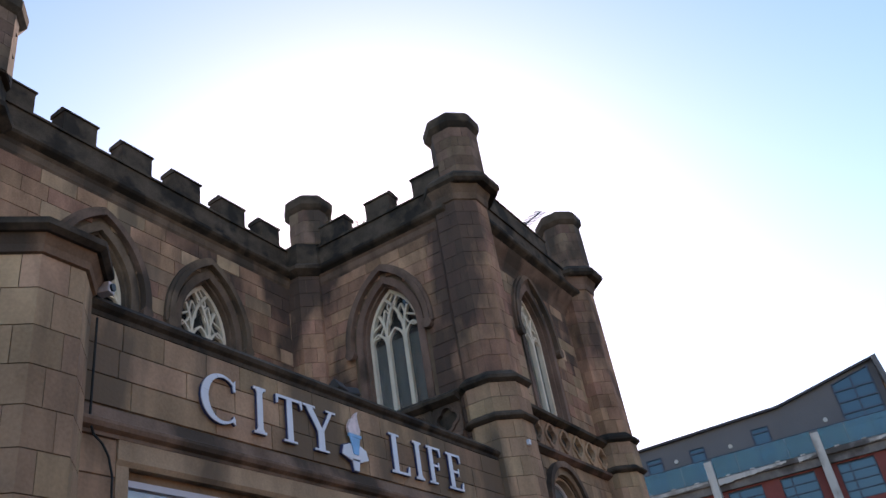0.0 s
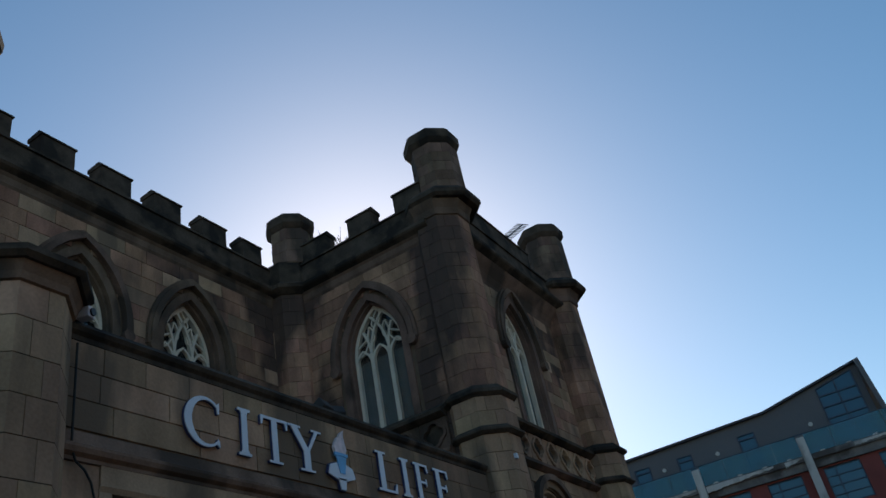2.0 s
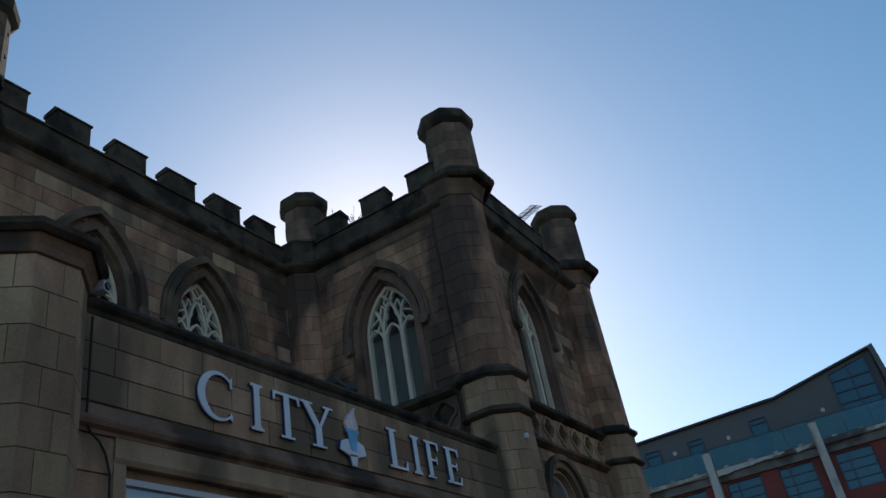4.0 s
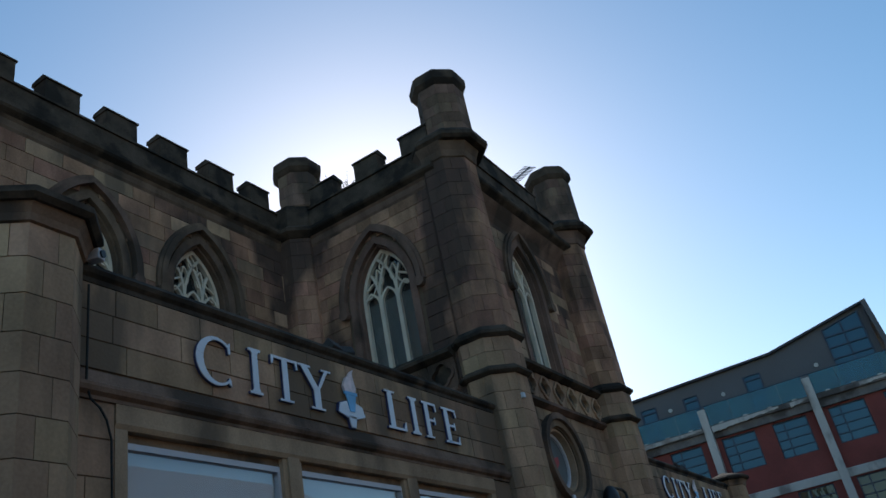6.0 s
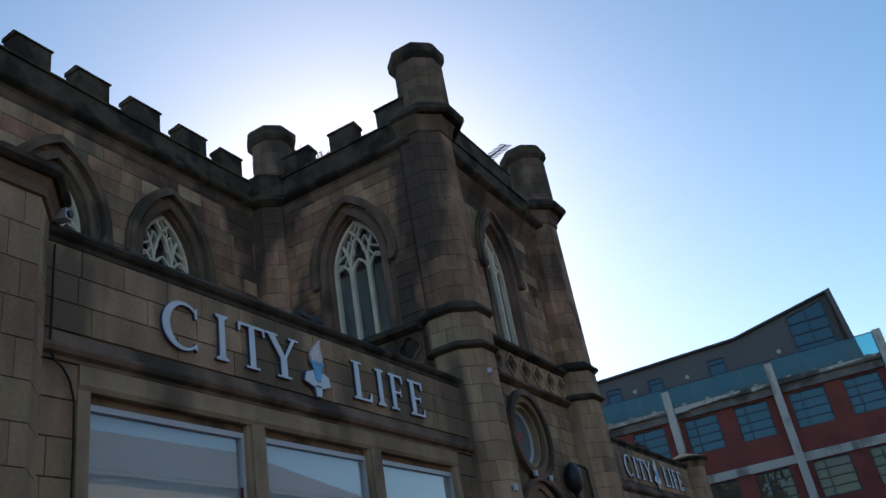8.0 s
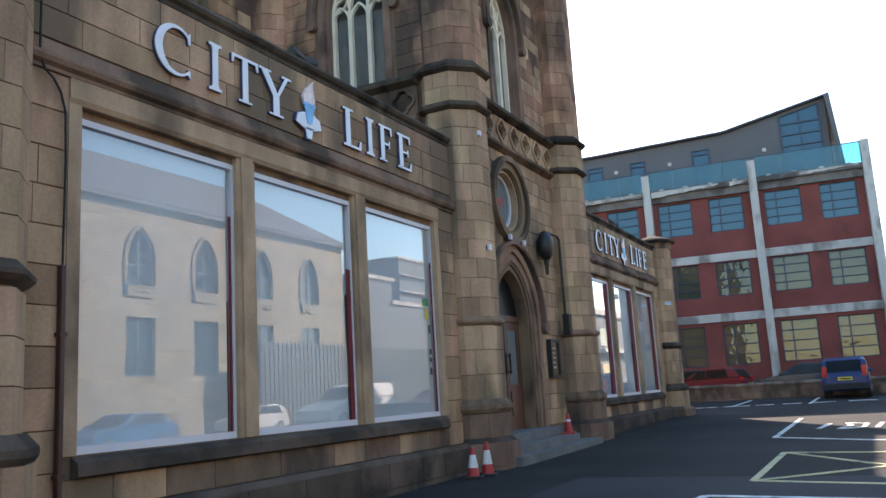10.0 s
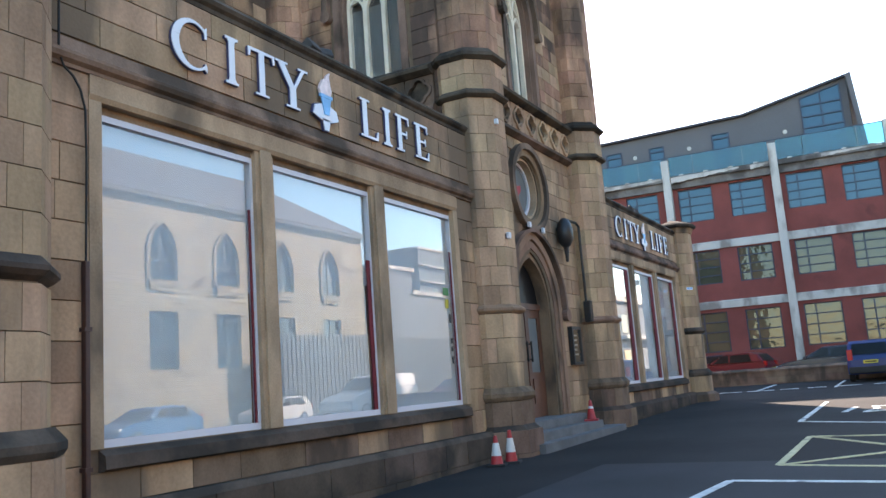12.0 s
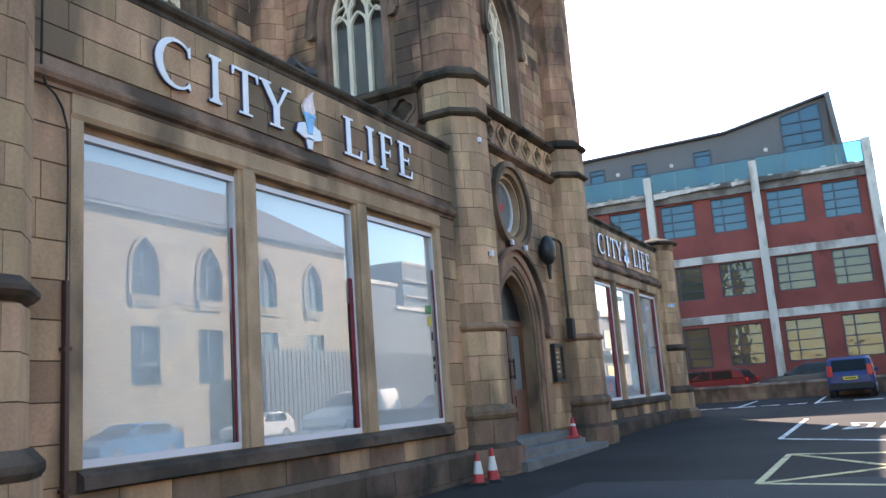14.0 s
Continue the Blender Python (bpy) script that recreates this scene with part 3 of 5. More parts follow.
# ---- upper walls ----
def battlement(wobj, fr, u0, u1, merlons, out=0.0):
    """Cornice, parapet wall and merlons on top of an upper wall."""
    bm = bmesh.new()
    run(bm, fr, u0, u1, [(0.3, 10.40), (-0.05, 10.40), (-0.18, 10.48), (-0.21, 10.52), (-0.21, 10.58), (-0.05, 10.68), (0.3, 10.68)])
    part("cornice", bm, BLACKENED, wobj, "blackened moulded cornice")
    # the frieze's darker stone carries the shade below the cornice
    bm = bmesh.new()
    if out:
        run(bm, fr, u0, u1, [(0.3, 9.96), (out - .025, 9.96), (out - .05, 10.04), (out - .12, 10.16), (0.0, 10.32), (-0.06, 10.41), (0.3, 10.41)])
    else:
        run(bm, fr, u0, u1, [(0.3, 10.18), (-0.02, 10.18), (-0.05, 10.24), (-0.06, 10.36), (-0.10, 10.41), (0.3, 10.41)])
    part("frieze", bm, SOOTY, wobj, "plain stone frieze in a tone darkened for shade")
    bm = bmesh.new()
    slab(bm, fr, [(u0, 10.6), (u1, 10.6), (u1, 11.12), (u0, 11.12)], -0.03, 0.3)
    run(bm, fr, u0, u1, [(0.33, 11.11), (-0.07, 11.11), (-0.07, 11.15), (0.0, 11.20), (0.33, 11.20)])
    part("parapet", bm, BLACKENED, wobj, "soot-black parapet")
    for a, b in merlons:
        bm = bmesh.new()
        slab(bm, fr, [(a, 11.15), (b, 11.15), (b, 11.60), (a, 11.60)], -0.035, 0.3)
        run(bm, fr, a - 0.022, b + 0.022, [(0.33, 11.58), (-0.065, 11.58), (-0.065, 11.61), (0.03, 11.70), (0.33, 11.66)])
        part("merlon", bm, BLACKENED, wobj)


def gothic_window(n, fr, c, w, zb, zs, h, label, lights=3, glass_d=0.22, hood=True):
    """A pointed window: splayed stone surround, hood mould, pale tracery, leaded glass."""
    ob = tagged(new("window_%d" % n), label, "window", "pointed church windows", "structure")
    bm = bmesh.new()
    ribbon(bm, fr, arch(c, w + 0.16, zs, h + 0.2, 12, zb), 0, -0.04, 0.10, inner=(0.02, 0.13))
    ribbon(bm, fr, arch(c, w + 0.05, zs, h + 0.07, 12, zb), 0, 0.06, 0.30, inner=(0.05, 0.06))
    part("surround", bm, SOOTY, ob, "moulded sooty sandstone surround")
    if hood:
        bm = bmesh.new()
        pts = arch(c, w + 0.30, zs, h + 0.38, 14, zs - 0.12)
        ribbon(bm, fr, pts, 0.11, -0.13, 0.02)
        ribbon(bm, fr, pts, 0, -0.09, 0.02, inner=(0.11, 0.05))
        for s in (-1, 1):
            tube(bm, fr.p(c + s * (w + 0.29), -0.15, zs - 0.16), fr.p(c + s * (w + 0.29), 0.02, zs - 0.16), 0.11, 0.09, 10)
        part("hood_mould", bm, SOOTY, ob, "dark hood mould with round stops")
    g = glass_d
    bm = bmesh.new()
    slab_pts = arch(c, w, zs, h, 10, zb)
    slab(bm, fr, slab_pts, g + 0.035, g + 0.043)
    p = part("pane", bm, GLASS, ob)
    p.visible_shadow = False
    bm = bmesh.new()
    slab(bm, fr, [(c - w, zb), (c + w, zb), (c + w, zs), (c - w, zs)], g + 0.10, g + 0.11)
    part("blind", bm, BLIND, ob, "pale grey-green lining behind the glass")
    # near-black sheet in place of the unlit inside
    bm = bmesh.new()
    slab(bm, fr, slab_pts, g + 0.14, g + 0.15)
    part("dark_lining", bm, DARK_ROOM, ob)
    # tracery
    bm = bmesh.new()
    ribbon(bm, fr, arch(c, w - 0.03, zs, h - 0.04, 14, zb), 0.09, g - 0.05, g + 0.05)
    lw = 2 * w / lights
    zl = zs - 0.12
    for k in range(1, lights):
        u = c - w + lw * k
        ribbon(bm, fr, [(u, zb), (u, zl + 0.2)], 0.085, g - 0.044, g + 0.048)
    for k in range(lights):
        u = c - w + lw * (k + .5)
        ribbon(bm, fr, arch(u, lw / 2 - 0.02, zl, lw * 0.75, 6), 0.045, g - 0.036 - .002 * k, g + 0.03 + .002 * k)
    # the mullions branch and sweep on through the head, with pointed eyes between them
    big = (w * w + h * h) / (2 * w)
    for k in range(1, lights):
        u0 = c - w + lw * k
        for sgn in (-1, 1):
            pts = []
            for i in range(15):
                a = i * .082
                u, z = u0 + sgn * big * (1 - math.cos(a)), zl + .14 + big * math.sin(a)
                if abs(u - c) > arch_half(w, zs, h, z) - .03:
                    break
                pts.append((u, z))
            if len(pts) > 2:
                ribbon(bm, fr, pts, .052, g - .034 - .003 * k - .0015 * sgn, g + .036 + .003 * k + .0015 * sgn)
    for step, (du, dz, ang, ln, wd) in enumerate(((-.63, .26, 62, .40, .19), (.63, .26, 118, .40, .19), (-.30, .46, 112, .34, .16), (.30, .46, 68, .34, .16), (0.0, .76, 90, .36, .17))):
        co, si = math.cos(radians(ang)), math.sin(radians(ang))
        pts = []
        for i in range(18):
            a = math.tau * i / 18
            x, y = ln / 2 * math.cos(a), wd / 2 * math.sin(a) * (1 - .6 * math.cos(a))
            y += .05 * math.sin(math.pi * x / ln) * (-1 if du < 0 else 1)
            pts.append((c + du * w + x * co - y * si, zs + dz * h + x * si + y * co))
        ribbon(bm, fr, pts, 0.034, g - 0.026 + .002 * step, g + 0.03 + .001 * step, closed=True)
    part("tracery", bm, CREAM_STONE, ob, "pale stone tracery bars")
    return ob


HW = 0.62          # half width of the pointed windows


def upper_walls():
    f = Front(YN)
    ops = [(9.55, HW + .1, 6.9, 8.45, 1.15), (7.2, HW + .1, 6.9, 8.45, 1.15)]
    w = wall("wall_3", f, 4.4, XC + .2, 5.0, 10.6, 0.6, ops, MORTAR, "sooty sandstone upper nave wall with battlements")
    courses(w, f, 4.8, XC, 5.4, 10.22, 0.30, 0.62, [(c, a + .16, b, s, h + .2) for c, a, b, s, h in ops], (SANDSTONE, RUDDY, RUDDY), 21)
    battlement(w, f, 4.4, XC, [(a, a + .65) for a in (5.12, 6.31, 7.50, 8.68, 9.89)] + [(11.03, 11.58)])
    s = Side(XC)
    ops = [(7.87, HW + .1, 6.7, 8.45, 1.15)]
    w = wall("wall_4", s, YT, YN + .2, 5.0, 10.6, 0.6, ops, MORTAR, "sooty sandstone side wall of the church tower")
    courses(w, s, YT + .2, YN, 5.4, 10.22, 0.27, 0.55, [(c, a + .16, b, q, h + .2) for c, a, b, q, h in ops], RUDDY, 22)
    battlement(w, s, YT, YN, [(6.2, 6.87), (7.47, 8.08), (8.68, 9.36)])
    f = Front(YF)
    w = wall("wall_5", f, XL, XR, 6.3, 10.6, 0.6, [(15.32, HW + .1, 6.75, 8.72, 1.15)], MORTAR, "sandstone front wall of the church tower")
    wl = wall("wall_14", f, XL, XR, 3.9, 6.3, 0.6, [(14.97, 0.62, 4.4, 4.98, -1)], MORTAR, "sandstone tower wall round the circular window")
    courses(w, f, XL + .4, XR - .4, 6.85, 10.0, 0.30, 0.5, [(15.32, HW + .26, 6.75, 8.72, 1.35)], (SANDSTONE, RUDDY), 23)
    courses(wl, f, XL + .4, XR - .4, 4.2, 5.95, 0.29, 0.5, [(14.97, 0.74, 4.35, 5.6, 0)], SANDSTONE, 24)
    battlement(w, Front(YF - .25), XL, XR, [(12.95, 16.55)], out=0.25)
    w2 = wall("wall_6", f, XL, XR, ground_z(12) - 0.3, 3.9, 0.6, [(14.9, 0.82, 0.3, 2.6, 1.08)], MORTAR, "sandstone entrance wall of the church tower")
    courses(w2, f, XL + .4, XR - .4, 0.5, 4.2, 0.31, 0.5, [(14.9, 1.2, 0.3, 2.6, 1.5)], SANDSTONE, 25)
    # right side, back and roof close the tower and the nave
    tagged(part("wall_7", boxed(XR + .2, XR + .8, YT, 24, 0, 11.3), SOOTY), "plain sandstone far side wall of the tower", "wall", kind="structure")
    tagged(part("wall_8", boxed(XR + .8, mirror(4.4), YN, YN + .6, 0, 11.3), SOOTY), "plain sandstone nave wall beyond the tower", "wall", kind="structure")
    tagged(part("wall_9", boxed(4.4, 5.0, YN + .6, 24, 0, 11.3), SOOTY), "plain sandstone end wall of the nave", "wall", kind="structure")
    tagged(part("wall_10", boxed(mirror(4.4) - .6, mirror(4.4), YN + .6, 24, 0, 11.3), SOOTY), "plain sandstone end wall of the nave", "wall", kind="structure")
    roof_flat("roof_3", 4.6, mirror(4.6), YN + .3, 24, 10.5)
    roof_flat("roof_4", XC + .3, XR + .3, YF + .3, YN + .4, 10.5)
    tagged(part("wall_11", boxed(3.9, 4.3, YT, 24, -0.5, 5.4), SOOTY), "plain sandstone end wall of the low wing", "wall", kind="structure")
    tagged(part("wall_12", boxed(mirror(4.3) - .2, mirror(3.9) - .2, YT, 24, -0.5, 5.4), SOOTY), "plain sandstone end wall of the low wing", "wall", kind="structure")


upper_walls()
lab = "tall pointed church window with pale stone tracery"
gothic_window(7, Front(YN), 9.55, HW, 6.9, 8.45, 1.05, lab)
gothic_window(8, Front(YN), 7.2, HW, 6.9, 8.45, 1.05, lab)
gothic_window(9, Side(XC), 7.87, HW, 6.7, 8.45, 1.05, lab)
gothic_window(10, Front(YF), 15.32, HW, 6.75, 8.72, 1.1, lab)


# ---- tower front: round window, pierced band, doorway, steps ----
def ring(c, z, r, n=28):
    return [(c + r * math.cos(math.tau * i / n), z + r * math.sin(math.tau * i / n)) for i in range(n)]


def round_window():
    f = Front(YF)
    c, z = 14.97, 4.98
    ob = tagged(new("window_11"), "round tower window in a deep moulded stone ring", "window", kind="structure")
    for nm, r, w, d0, d1, mt, lb in (("outer_moulding", 0.84, 0.12, -0.13, 0.0, SOOTY, "dark outer moulding"), ("inner_moulding", 0.72, 0.14, -0.06, 0.1, BROWN, ""),
                                     ("reveal_ring", 0.61, 0.08, 0.03, 0.3, CLEAN, ""), ("window_ring", 0.54, 0.07, 0.16, 0.24, WHITE_PAINT, "white painted ring")):
        bm = bmesh.new()
        ribbon(bm, f, ring(c, z, r), w, d0, d1, closed=True)
        part(nm, bm, mt, ob, lb)
    bm = bmesh.new()
    slab(bm, f, ring(c, z, 0.56), 0.20, 0.21)
    part("pane", bm, BLIND, ob, "dull grey glazing")
    bm = bmesh.new()
    slab(bm, f, [(c - .15, z), (c, z - .14), (c + .15, z), (c + .15, z + .12), (c, z + .08), (c - .15, z + .12)], 0.18, 0.195)
    part("emblem", bm, CONE_RED, ob, "small red emblem on the glass")


round_window()


def pierced_band(name, fr, u0, u1, n, label):
    """A band of pierced quatrefoils between two sloping ledges."""
    ob = thing(name, label, "stone band", "pierced bands")
    bm = bmesh.new()
    run(bm, fr, u0, u1, [(0.05, 6.62), (-0.12, 6.62), (-0.24, 6.68), (-0.25, 6.74), (0.05, 6.92)])
    part("upper_ledge", bm, BLACKENED, ob, "blackened sloping ledge")
    bm = bmesh.new()
    run(bm, fr, u0, u1, [(0.05, 5.90), (-0.06, 5.92), (-0.16, 5.98), (-0.16, 6.04), (0.05, 6.10)])
    part("lower_ledge", bm, SOOTY, ob, "dark moulded ledge")
    # the blackened backing puts the shade inside the openings into colour
    bm = bmesh.new()
    slab(bm, fr, [(u0, 6.06), (u1, 6.06), (u1, 6.64), (u0, 6.64)], -0.03, 0.0)
    part("backing", bm, BLACKENED, ob)
    w = (u1 - u0) / n
    for k in range(n):
        c, z = u0 + w * (k + .5), 6.35
        bm = bmesh.new()
        pts = []
        for i in range(32):
            a = math.tau * i / 32
            r = 0.165 + 0.05 * abs(math.cos(2 * a))
            pts.append((c + r * math.cos(a) * 1.1, z + r * math.sin(a) * 1.05))
        ribbon(bm, fr, pts, 0.05, -0.125, -0.02, closed=True)
        # plate round the opening
        q = []
        for i in range(32):
            a = math.tau * i / 32
            m = max(abs(math.cos(a)) / (w / 2 - 0.005), abs(math.sin(a)) / 0.275)
            q.append((c + math.cos(a) / m, z + math.sin(a) / m))
        vi = [bm.verts.new(fr.p(u, -0.085, y)) for u, y in pts]
        vo = [bm.verts.new(fr.p(u, -0.085, y)) for u, y in q]
        vb = [bm.verts.new(fr.p(u, -0.02, y)) for u, y in q]
        for i in range(32):
            j = (i + 1) % 32
            bm.faces.new((vi[i], vi[j], vo[j], vo[i]))
            bm.faces.new((vo[i], vo[j], vb[j], vb[i]))
        part("quatrefoil_panel", bm, SANDSTONE if isinstance(fr, Front) else SOOTY, ob)


pierced_band("pierced_band", Front(YF), XL + PA - .05, XR - PA + .05, 7, "pierced quatrefoil sandstone band above the round window")
pierced_band("pierced_band", Side(XC), YT + PA - .1, YN - 0.5, 5, "dark pierced quatrefoil band under the side window")


# opaque near-black puts the unlit look into the colour and keeps sky reflection off
FANLIGHT_BLACK = material("near_black_fanlight", (0.012, 0.012, 0.014), 0.35, vary=0.3, fine=12, bump=0.2, spec=0.2)


def doorway():
    f = Front(YF)
    c = 14.9
    ob = tagged(new("door_1"), "dark wooden double door in a deep pointed stone arch, closed", "door", kind="structure")
    for k, (w, h, d0, d1, t, mt) in enumerate(((1.17, 1.46, -0.06, 0.1, 0.15, BROWN), (1.02, 1.28, -0.02, 0.14, 0.15, BROWN), (0.87, 1.10, 0.04, 0.44, 0.15, BROWN))):
        bm = bmesh.new()
        ribbon(bm, f, arch(c, w, 2.55, h, 14, 0.47), t, d0, d1)
        part("arch_order", bm, mt, ob, "moulded sandstone arch order")
    bm = bmesh.new()
    pts = arch(c, 1.40, 2.60, 1.50, 14, 2.55)
    ribbon(bm, f, pts, 0.075, -0.14, 0.02)
    for s in (-1, 1):
        tube(bm, f.p(c + s * 1.42, -0.15, 2.48), f.p(c + s * 1.42, 0.02, 2.48), 0.13, 0.11, 14)
    part("hood_mould", bm, SOOTY, ob, "dark hood mould with round stops")
    fd = 0.26
    for s in (-1, 1):
        a, b = sorted((c + s * 0.02, c + s * 0.78))
        bm = bmesh.new()
        for p in ([(a, .48), (b, .48), (b, 1.35), (a, 1.35)], [(a, 1.35), (a + .16, 1.35), (a + .16, 2.58), (a, 2.58)], [(b - .16, 1.35), (b, 1.35), (b, 2.58), (b - .16, 2.58)],
                  [(a + .16, 2.42), (b - .16, 2.42), (b - .16, 2.58), (a + .16, 2.58)]):
            slab(bm, f, p, fd, fd + .06)
        slab(bm, f, [(a + .14, .75), (b - .14, .75), (b - .14, 1.22), (a + .14, 1.22)], fd - .02, fd)
        leaf = part("door_leaf", bm, WOOD, ob, "dark varnished wooden door leaf")
        bm = bmesh.new()
        slab(bm, f, [(a + .15, 1.35), (b - .15, 1.35), (b - .15, 2.43), (a + .15, 2.43)], fd + .02, fd + .03)
        part("pane", bm, BLIND, leaf, "pale obscured glass")
        bm = bmesh.new()
        tube(bm, f.p(c + s * .10, fd - .06, 1.55), f.p(c + s * .10, fd - .06, 1.95), 0.02)
        tube(bm, f.p(c + s * .10, fd - .06, 1.6), f.p(c + s * .10, fd, 1.6), 0.015)
        tube(bm, f.p(c + s * .10, fd - .06, 1.9), f.p(c + s * .10, fd, 1.9), 0.015)
        part("pull_handle", bm, BLACK_METAL, leaf, "black pull handle")
    bm = bmesh.new()
    slab(bm, f, [(c - .8, 2.58), (c + .8, 2.58), (c + .8, 2.70), (c - .8, 2.70)], fd - .03, fd + .07)
    part("transom", bm, WOOD, ob)
    bm = bmesh.new()
    slab(bm, f, arch(c, .8, 2.70, 0.95, 10), fd + .02, fd + .03)
    part("fanlight", bm, FANLIGHT_BLACK, ob, "opaque near-black fanlight")
    # near-black sheet for the lobby's shade
    bm = bmesh.new()
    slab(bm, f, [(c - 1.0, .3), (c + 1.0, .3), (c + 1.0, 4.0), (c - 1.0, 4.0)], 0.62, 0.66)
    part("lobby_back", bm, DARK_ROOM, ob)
    # small poster glimpsed beside the door
    bm = bmesh.new()
    slab(bm, f, [(c - 1.18, 2.66), (c - 1.02, 2.66), (c - 1.02, 3.0), (c - 1.18, 3.0)], -0.05, -0.035)
    part("poster", bm, SIGN_WHITE, ob, "small white notice")


doorway()


def steps():
    ob = thing("entrance_steps", "three worn grey stone steps before the church door", "steps")
    for z, y0, x0, x1 in ((0.17, 5.33, 12.7, 17.1), (0.32, 5.56, 12.8, 16.35), (0.48, 5.84, 12.9, 16.2)):
        part("step", boxed(x0, x1, y0, 6.75, -0.2 if z < .2 else z - .16, z, bevel=0.012), STEP_STONE, ob)


steps()


# ---- lettering ----
def outline_letter(ch):
    """Convex pieces of a serif capital in a box 1 wide and 1 high."""
    s, t = 0.16, 0.07
    P = []
    R = lambda a, b, c, d: P.append([(a, c), (b, c), (b, d), (a, d)])
    if ch == "I":
        R(.28, .72, 0.02, .98); R(0, 1, 0, .055); R(0, 1, .945, 1)
        P.append([(.15, .05), (.85, .05), (.72, .12), (.28, .12)]); P.append([(.28, .88), (.72, .88), (.85, .95), (.15, .95)])
    elif ch == "T":
        R(.40, .60, 0.03, .97); R(.25, .75, 0, .045); R(0, 1, .94, 1)
        P.append([(0, .80), (.05, .80), (.09, .94), (0, .94)]); P.append([(.95, .80), (1, .80), (1, .94), (.91, .94)])
    elif ch == "L":
        R(.14, .38, 0.03, .97); R(0, .98, 0, .06); R(0, .54, .95, 1); P.append([(.86, .06), (.98, .06), (1, .24), (.95, .24)])
    elif ch in "EF":
        R(.14, .38, 0.03, .97); R(0, .95, .94, 1); R(.38, .78, .47, .53); P.append([(.72, .40), (.78, .40), (.78, .60), (.72, .60)])
        P.append([(.90, .78), (.95, .78), (.95, .94), (.84, .94)])
        if ch == "E":
            R(0, .98, 0, .06); P.append([(.86, .06), (.96, .06), (1, .24), (.95, .24)])
        else:
            R(0, .54, 0, .05)
    elif ch == "Y":
        R(.42, .60, .03, .48); R(.30, .72, 0, .045)
        P.append([(.42, .44), (.60, .44), (.26, .97), (.07, .97)]); P.append([(.50, .44), (.60, .48), (.90, .97), (.80, .97)])
        R(0, .36, .955, 1); R(.70, 1, .955, 1)
    elif ch == "C":
        n = 22
        o, i = [], []
        for k in range(n + 1):
            a = radians(48 + 264 * k / n)
            o.append((.53 + .53 * math.cos(a), .5 + .52 * math.sin(a)))
            i.append((.585 + .40 * math.cos(a), .5 + .455 * math.sin(a)))
        for k in range(n):
            P.append([o[k], o[k + 1], i[k + 1], i[k]])
        P.append([(.86, .72), (.91, .72), (.91, .97), (.84, .90)]); P.append([(.86, .20), (.90, .14), (.91, .02), (.84, .07)])
    return P


def sign_letter(ch, u0, u1, z0, z1, dx):
    f = Front(YW - 0.03)
    ob = thing("sign_letter", "large white serif letter %s with dark blue edges on the parapet" % ch, "letter", "parapet sign letters")
    for nm, mt, d0, d1, g in (("letter_return", SIGN_EDGE, -0.032, -0.004, 0.003), ("letter_face", SIGN_WHITE, -0.042, -0.031, 0.0)):
        bm = bmesh.new()
        for k, poly in enumerate(outline_letter(ch)):
            lift = 0.0006 * (k % 5)
            slab(bm, f, [(dx + u0 + (u1 - u0) * a - g, z0 + (z1 - z0) * b - g) for a, b in poly], d0 - lift * (nm == "letter_face"), d1 + lift)
        part(nm, bm, mt, ob)


FLAME = material("pale_pink_flame_print", (0.80, 0.62, 0.60), 0.4, scale=9, vary=0.25, fine=20, bump=0.0)
TORCH_BLUE = material("blue_torch_print", (0.16, 0.46, 0.78), 0.4, scale=6, vary=0.25, bump=0.0)


def torch_emblem(dx):
    f = Front(YW - 0.03)
    ob = thing("torch_emblem", "flat torch emblem with pale flame, blue handle and white base", "sign", "torch emblems")
    z0, u = 4.49, dx + 8.105
    base = [[(-.045, 0), (.045, 0), (.075, .14), (-.075, .14)],
            [(-.26, .17), (-.10, .12), (.10, .12), (.26, .17), (.22, .29), (.10, .33), (-.10, .33), (-.22, .29)]]
    for nm, mt, d0, d1, g in (("base_edge", SIGN_EDGE, -0.045, -0.01, 0.012), ("base_plate", SIGN_WHITE, -0.058, -0.044, 0)):
        bm = bmesh.new()
        for p in base:
            slab(bm, f, [(u + a * (1 + g * 4), z0 + b + (g if b > .15 else -g)) for a, b in p], d0, d1)
        part(nm, bm, mt, ob)
    bm = bmesh.new()
    slab(bm, f, [(u - .045, z0 + .20), (u + .045, z0 + .20), (u + .10, z0 + .42), (u - .10, z0 + .42)], -0.07, -0.056)
    slab(bm, f, [(u - .125, z0 + .42), (u + .125, z0 + .42), (u + .125, z0 + .46), (u - .125, z0 + .46)], -0.075, -0.05)
    part("handle", bm, TORCH_BLUE, ob, "blue tapering handle")
    bm = bmesh.new()
    slab(bm, f, [(u - .10, z0 + .46), (u + .10, z0 + .46), (u + .125, z0 + .53), (u + .10, z0 + .61), (u - .09, z0 + .60), (u - .125, z0 + .53)], -0.068, -0.03)
    slab(bm, f, [(u - .09, z0 + .59), (u + .10, z0 + .60), (u + .085, z0 + .67), (u + .05, z0 + .70), (u - .05, z0 + .66)], -0.0705, -0.032)
    slab(bm, f, [(u - .02, z0 + .66), (u + .08, z0 + .66), (u + .075, z0 + .72), (u + .10, z0 + .78), (u + .03, z0 + .73)], -0.073, -0.034)
    part("flame", bm, FLAME, ob, "pale orange flame")


WORD = (("C", 5.60, 6.13), ("I", 6.36, 6.55), ("T", 6.72, 7.16), ("Y", 7.18, 7.78), ("L", 8.90, 9.32), ("I", 9.46, 9.66), ("F", 9.80, 10.17), ("E", 10.32, 10.72))
